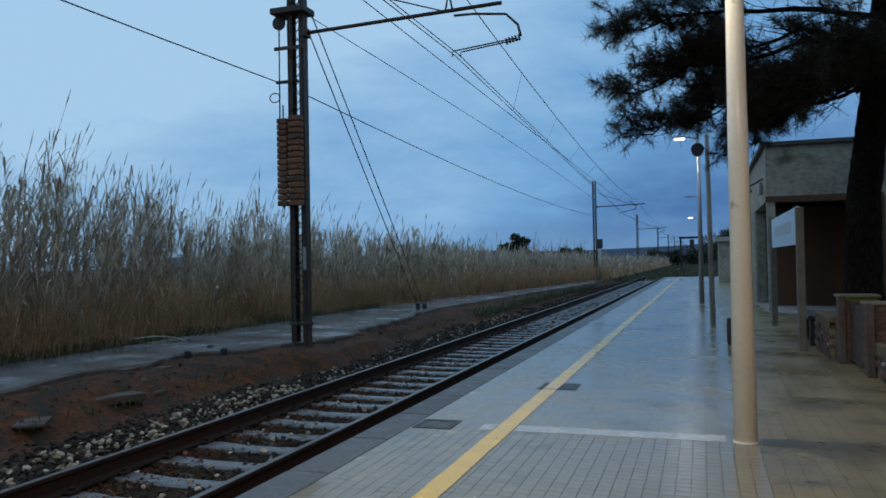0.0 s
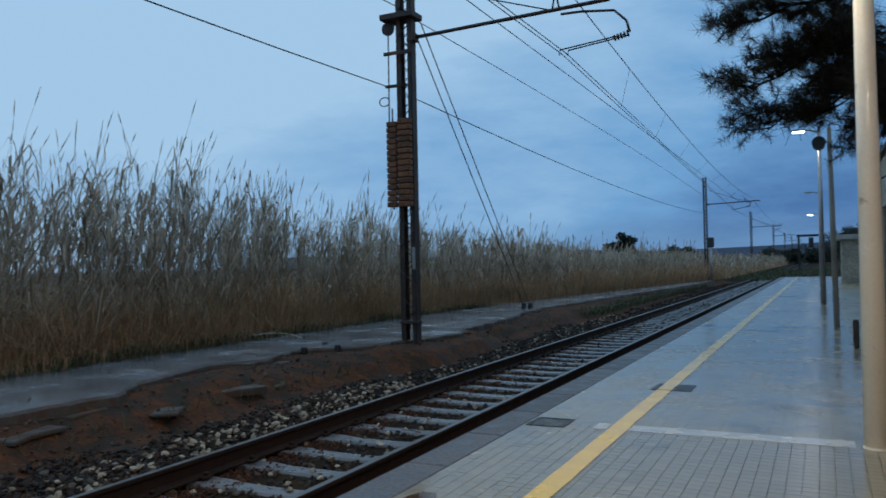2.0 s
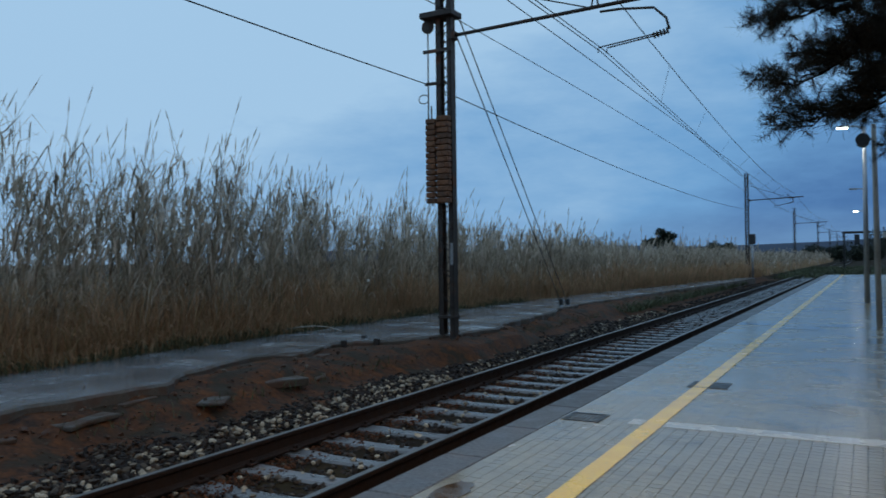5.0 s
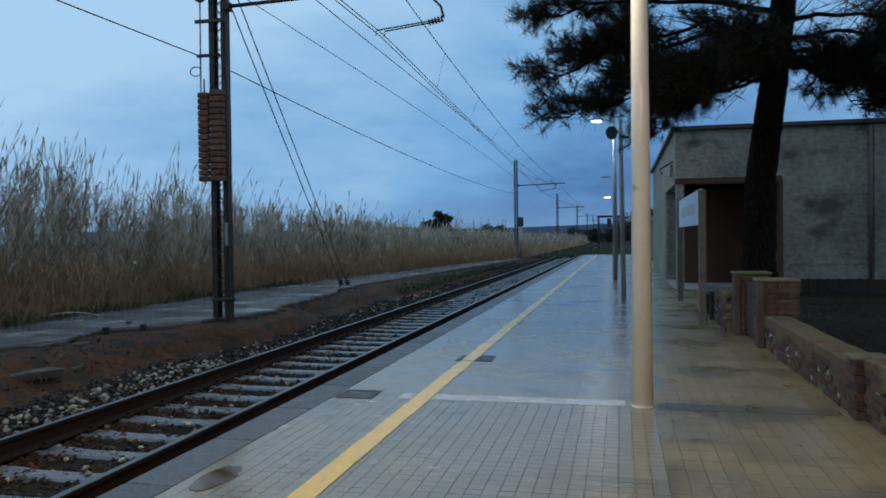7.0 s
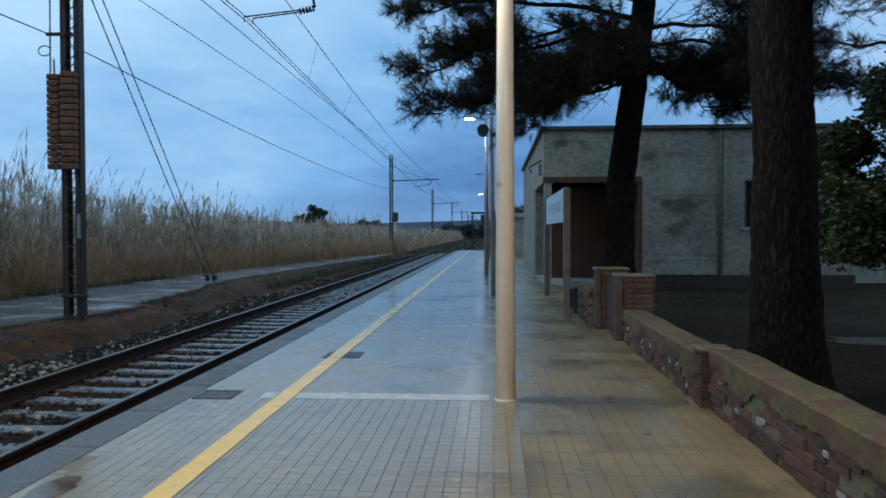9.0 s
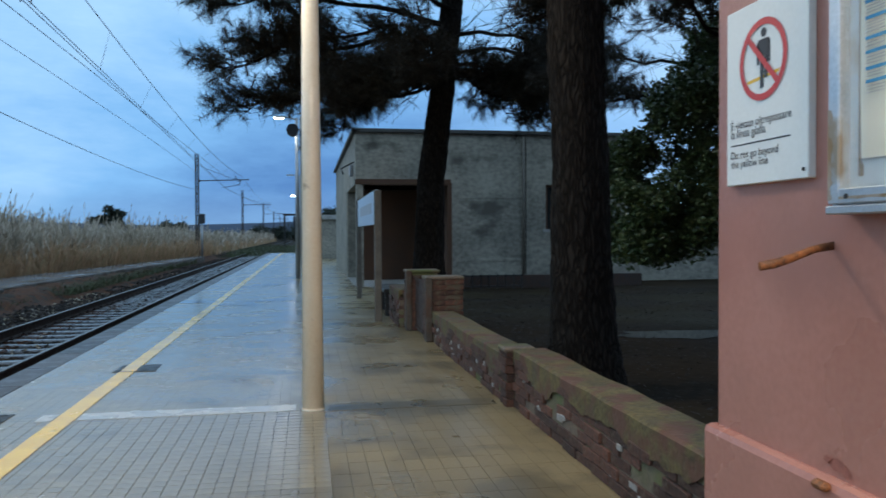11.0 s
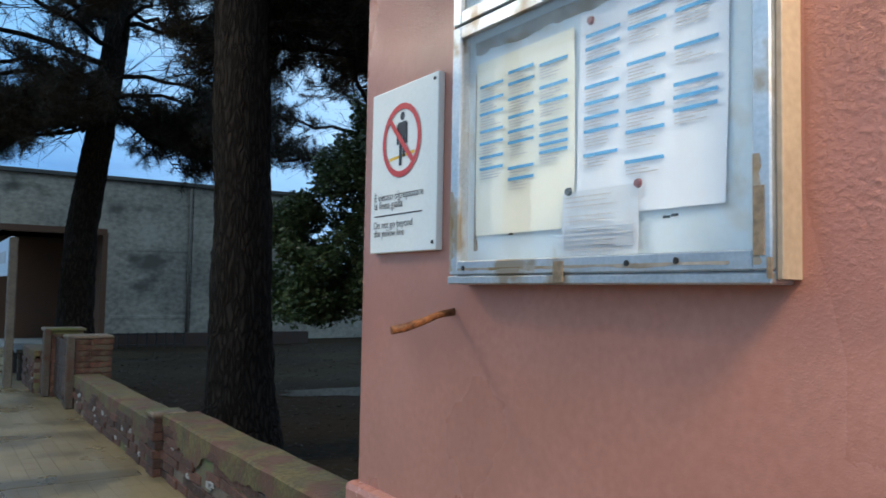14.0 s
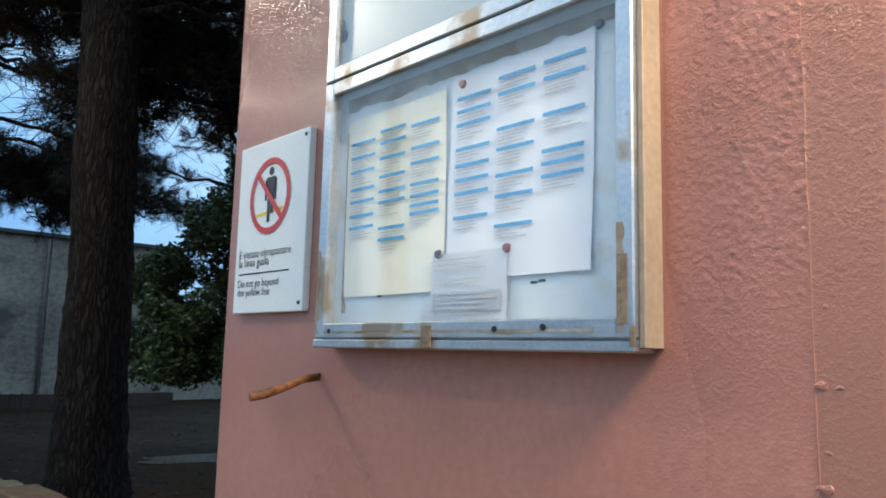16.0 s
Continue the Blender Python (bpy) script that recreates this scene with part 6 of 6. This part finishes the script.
def reed_bed(n, xr, yr, leaves, plume, rng, wide=1.0, low=0.48, clumped=1.0):
    """Canes in uneven clumps, leafy over their upper half, some with a plume."""
    n0 = n * 3
    y = rng.uniform(*yr, n0)
    x = xr[0] + (xr[1] - xr[0]) * rng.uniform(0, 1, n0) ** 0.8
    clump = np.array([noise.noise((a * 0.9, b * 0.75, 2.0)) + 0.5 * noise.noise((a * 2.3, b * 2.0, 6.0)) for a, b in zip(x, y)])
    keep = np.where(rng.uniform(0, 1, n0) < np.clip(0.30 + clumped * clump, 0.02, 1.0))[0][:n]
    x, y, clump = x[keep], y[keep], clump[keep]
    n = len(x)
    x = x + back_shift(y)
    h = reed_height(y) * np.clip(rng.uniform(low, 0.80, n) + 0.30 * clump, 0.35, 0.98)
    lean = rng.normal(0, 0.095, (n, 2)) + np.array([0.03, 0.06])
    base = np.stack([x, y, np.full(n, -0.2)], 1)
    top = base + np.stack([lean[:, 0] * h, lean[:, 1] * h, h], 1)
    quads = []
    # canes as thin three-sided prisms
    r = 0.008 * wide
    ring = np.array([(math.cos(a), math.sin(a), 0) for a in (0, 2.09, 4.19)]) * r
    cv = np.concatenate([base[:, None] + ring, top[:, None] + ring * 0.5], 1)
    cf = np.array([[0, 1, 4, 3], [1, 2, 5, 4], [2, 0, 3, 5]])[None] + (np.arange(n) * 6)[:, None, None]
    quads.append((cv.reshape(-1, 3), cf.reshape(-1, 4)))
    # leaves: bent ribbons of three lengths
    k = n * leaves
    own = np.repeat(np.arange(n), leaves)
    q = 0.18 + 0.82 * rng.uniform(0, 1, k) ** 0.72
    p = base[own] + (top - base)[own] * q[:, None]
    az = rng.uniform(0, 2 * np.pi, k)
    out = np.stack([np.cos(az), np.sin(az), np.zeros(k)], 1) + np.array([0.15, 0.35, 0])
    side = np.stack([-np.sin(az), np.cos(az), np.zeros(k)], 1) * (0.016 * wide * rng.uniform(0.5, 1.3, k))[:, None]
    L = rng.uniform(0.28, 0.66, k)[:, None]
    up = np.array([0, 0, 1.0])
    a1 = p + out * L * 0.18 + up * L * 0.42
    a2 = p + out * L * 0.38 + up * L * rng.uniform(0.45, 0.85, (k, 1))
    a3 = p + out * L * rng.uniform(0.45, 0.95, (k, 1)) + up * L * rng.uniform(-0.35, 1.05, (k, 1))
    lv = np.stack([p - side * 0.5, p + side * 0.5, a1 - side, a1 + side, a2 - side * 0.7, a2 + side * 0.7, a3 - side * 0.08, a3 + side * 0.08], 1)
    lf = np.array([[0, 1, 3, 2], [2, 3, 5, 4], [4, 5, 7, 6]])[None] + (np.arange(k) * 8)[:, None, None]
    quads.append((lv.reshape(-1, 3), lf.reshape(-1, 4)))
    # plumes on bare stalks above the leaves
    tall = np.where(rng.uniform(0, 1, n) < plume)[0]
    m = len(tall)
    if m:
        stalk = rng.uniform(0.15, 0.90, (m, 1))
        lean2 = np.concatenate([lean[tall] * 1.9 + rng.normal(0, 0.06, (m, 2)) + np.array([0.03, 0.08]), np.ones((m, 1))], 1)
        s0, s1 = top[tall], top[tall] + lean2 * stalk
        s2 = s1 + lean2 * rng.uniform(0.22, 0.50, (m, 1))
        w = np.array([0.0055, 0, 0]) * wide
        quads.append((np.stack([s0 - w, s0 + w, s1 + w, s1 - w], 1).reshape(-1, 3), np.arange(4 * m).reshape(-1, 4)))
        for d in (np.array([1, 0.2, 0]), np.array([-0.2, 1, 0])):
            ww = d * 0.013 * wide
            mid = (s1 * 0.55 + s2 * 0.45)
            quads.append((np.stack([s1, mid + ww, s2, mid - ww], 1).reshape(-1, 3), np.arange(4 * m).reshape(-1, 4)))
    return quads


bed = reed_bed(780, (-6.9, -9.3), (-5, 24), 20, 0.85, rng)
bed += reed_bed(260, (-9.2, -12.5), (-5, 30), 12, 0.15, rng, 1.2, 0.40)
bed += reed_bed(1700, (-6.8, -11.0), (24, 62), 11, 0.18, rng, 1.5, 0.55, 0.4)
bed += reed_bed(1700, (-6.0, -16.0), (62, 170), 7, 0.08, rng, 3.0, 0.55, 0.3)
v, f = joined(bed)
tagged(arrays("reed_bed", v, f, M_REED), "dense stand of dry giant reeds with feathery plumes", "reeds", "", "stuff")


def blades(n, xr, yr, hr, rng, wide=1.0, z0=-0.18):
    x, y, h = rng.uniform(*xr, n), rng.uniform(*yr, n), rng.uniform(*hr, n)
    if xr[1] < -4.9:
        x = x + back_shift(y)
        h = h * (1 + 0.45 * np.array([noise.noise((a * 0.7, b * 0.6, 9.0)) for a, b in zip(x, y)]))
    az = rng.uniform(0, 2 * np.pi, n)
    out = np.stack([np.cos(az), np.sin(az), np.zeros(n)], 1)
    side = np.stack([-np.sin(az), np.cos(az), np.zeros(n)], 1) * (0.0085 * wide)
    p = np.stack([x, y, np.full(n, z0)], 1)
    hh = h[:, None]
    a = p + out * hh * rng.uniform(0.05, 0.5, (n, 1)) + np.array([0, 0, 1]) * hh * 0.6
    b = p + out * hh * rng.uniform(0.2, 1.25, (n, 1)) + np.array([0, 0, 1]) * hh * rng.uniform(0.35, 1.0, (n, 1))
    v = np.stack([p - side, p + side, a - side * 0.8, a + side * 0.8, b - side * 0.1, b + side * 0.1], 1)
    f = np.array([[0, 1, 3, 2], [2, 3, 5, 4]])[None] + (np.arange(n) * 6)[:, None, None]
    return v.reshape(-1, 3), f.reshape(-1, 4)


under = [blades(5000, (-13.5, -9.4), (-5, 45), (1.1, 2.0), rng, 2.0), blades(25000, (-9.4, -6.85), (-5, 26), (0.45, 1.65), rng, 1.0), blades(7000, (-7.2, -6.5), (-5, 30), (0.15, 0.7), rng, 0.9), blades(14000, (-10, -6.5), (26, 62), (0.6, 1.7), rng, 2.0), blades(9000, (-18, -6.2), (62, 180), (0.5, 1.5), rng, 4.5)]
v, f = joined(under)
tagged(arrays("undergrowth", v, f, M_GRASS), "brown-green rank grass under the reeds", "grass", "", "stuff")
M_GREENGRASS = mat("green_grass", (0.7, 0.7, 0.7), (1, 1, 1), 3, 0.7, 0.85, 0, island=((0.035, 0.050, 0.016), (0.055, 0.070, 0.024), (0.07, 0.065, 0.03)))
weeds = [blades(5000, (-4.6, -2.9), (24, 50), (0.08, 0.35), rng, 1.6, -0.35), blades(7000, (-6.95, -6.35), (-4, 24), (0.10, 0.42), rng, 1.0, -0.16), blades(1500, (-4.6, -3.2), (5, 22), (0.05, 0.22), rng, 0.6, -0.32), blades(4000, (-3.0, 6.0), (62, 110), (0.2, 0.6), rng, 4.0, -0.4)]
v, f = joined(weeds)
tagged(arrays("weeds", v, f, M_GREENGRASS), "green weeds along the far platform and verge", "weeds", "", "stuff")
single("fallen_cane", rod([(-6.95 + 1.0 * q, 12.0 + 1.5 * q - 0.55 * q * q, -0.04 + 0.44 * q * (1 - q)) for q in [k / 10 for k in range(11)]], [0.013 - 0.0006 * k for k in range(11)], 6), M_PALE, "pale fallen reed cane arching over the paving", "reed cane")

# plain white block in place of a small bright light among the reeds
single("plastic_scrap", box(bmesh.new(), -7.0, -6.94, 15.4, 15.45, 0.88, 0.94, bevel=0.015), M_WHITE, "small white block standing in for a bright light in the reeds", "litter")

# brown needles and leaves lying in the garden
rng = np.random.default_rng(29)
n = 9000
x, y = rng.uniform(5.6, 13.0, n), rng.uniform(3.4, 19.5, n)
z = np.array([ground_z(a, b) for a, b in zip(x, y)]) + 0.008
tmpl = np.array([(-0.5, -0.12, 0), (0.5, -0.10, 0), (0.5, 0.12, 0.1), (-0.5, 0.10, 0.05)]) * 0.05
v, f = scatter(tmpl, np.array([[0, 1, 2, 3]]), turns(rng, n, 0.35) * rng.uniform(0.5, 1.4, (n, 1, 1)), np.stack([x, y, z], 1))
M_LITTER = mat("leaf_litter", (0.7, 0.7, 0.7), (1, 1, 1), 3, 0.7, 0.9, 0, island=((0.012, 0.008, 0.005), (0.024, 0.015, 0.009), (0.042, 0.027, 0.016)))
tagged(arrays("leaf_litter", v, f, M_LITTER), "brown pine needles and leaves on the garden earth", "leaf litter", "", "stuff")

# far trees, hedge and hill
rng = np.random.default_rng(8)


def far_tree(x, y, w, h, seed, label="dark rounded tree on the far field"):
    r = np.random.default_rng(seed)
    c = [(x + r.uniform(-0.5, 0.5) * w, y + r.uniform(-0.4, 0.4) * w, h * r.uniform(0.35, 0.85), w * r.uniform(0.16, 0.28)) for _ in range(14)]
    return leafy("far_tree", label, c, 3200, 0.012 * y ** 0.75, M_FOLIAGE, r, [([(x, y, -0.4), (x + 0.1, y, h * 0.3), (x, y, h * 0.6)], 0.05 * w)], "tree")


for i, (x, y, w, h) in enumerate(((-11.2, 62, 1.9, 3.9), (-17, 125, 4, 3.4), (8.0, 64, 4.0, 4.0), (9.5, 72, 5, 5.0), (7.2, 90, 5, 4.5), (12, 60, 5, 5), (-6, 210, 8, 2.6), (4, 230, 10, 3.2), (10, 180, 12, 7))):
    far_tree(x, y, w, h, 100 + i)
hv, hf = [], []
for i in range(61):
    x = -1400 + i * 55
    h = 12 + 22 * (0.5 + 0.5 * noise.noise((i * 0.16, 1, 0))) + (45 * math.exp(-((x - 260) / 190.0) ** 2))
    hv += [(x, 1600, -2), (x, 1680, h)]
for i in range(60):
    hf.append((2 * i, 2 * i + 2, 2 * i + 3, 2 * i + 1))
tagged(arrays("backdrop", np.array(hv, float), np.array(hf), M_HILL), "hazy blue hills on the horizon", "hills", "", "structure")

# ---- platform tiles, piece by piece ----
TS, TD = 0.09, 0.09


def tile_mesh(w, d, gap, deep):
    bm = bmesh.new()
    a, b = w / 2 - gap, d / 2 - gap * 0.7
    i = 0.0004 + gap * 0.8
    lo = [bm.verts.new((sx * a, sy * b, -deep)) for sx, sy in ((-1, -1), (1, -1), (1, 1), (-1, 1))]
    hi = [bm.verts.new((sx * (a - i), sy * (b - i), 0.0)) for sx, sy in ((-1, -1), (1, -1), (1, 1), (-1, 1))]
    bm.faces.new(hi)
    for k in range(4):
        bm.faces.new((lo[k], lo[(k + 1) % 4], hi[(k + 1) % 4], hi[k]))
    me = bpy.data.meshes.new("tile")
    bm.to_mesh(me); bm.free()
    return me


# grooved tiles before the pale strip, smoother ones past it, larger slabs beside the garden wall
TA, TC, TB = tile_mesh(TS, TD, 0.0009, 0.006), tile_mesh(TS, TD, 0.0003, 0.002), tile_mesh(0.11, 0.22, 0.0005, 0.005)
for me in (TA, TC, TB):
    me.materials.append(M_SLAB if me is TB else M_TILE)
laid = {id(TA): [], id(TC): [], id(TB): []}
count = 0
for me, x0, cols, size, long, y0, y1 in ((TA, 1.12, 30, TS, TD, -2.94, 6.60), (TC, 1.12, 30, TS, TD, 6.60, NEAR_Y1), (TB, 1.12 + 30 * TS, 14, 0.11, 0.22, -2.88, NEAR_Y1)):
    ny = round((y1 - y0) / long)
    for j in range(ny):
        for i in range(cols):
            x, y = x0 + (i + 0.5) * size, y0 + (j + 0.5) * long
            dz = -0.0010 + 0.0004 * noise.noise((x * 9, y * 9, 5))
            if me is TA and 4.6 < y < 6.4 and 2.4 < x and count < 300:
                ob = new("tile", me)
                ob.parent = tiles
                ob.matrix_basis = pose(x, y, dz, random.uniform(-0.25, 0.25), random.uniform(-0.2, 0.2), 0)
                count += 1
            else:
                laid[id(me)].append((x, y, dz))
for me in (TA, TC, TB):
    tv = np.array([q.co[:] for q in me.vertices])
    tf = np.array([list(p.vertices) for p in me.polygons])
    pl = np.array(laid[id(me)])
    rng = np.random.default_rng(2)
    m = np.repeat(np.eye(3)[None], len(pl), 0)
    m[:, 2, 0], m[:, 2, 1] = rng.normal(0, 0.010 if me is TA else 0.0015, len(pl)), rng.normal(0, 0.010 if me is TA else 0.0015, len(pl))
    v, f = scatter(tv, tf, m, pl)
    rest = arrays("tile_field", v, f, M_SLAB if me is TB else M_TILE_STUFF)
    rest.parent = tiles
    tagged(rest, "rough olive-beige floor slabs" if me is TB else "wet beige floor tiles", "", "", "stuff")
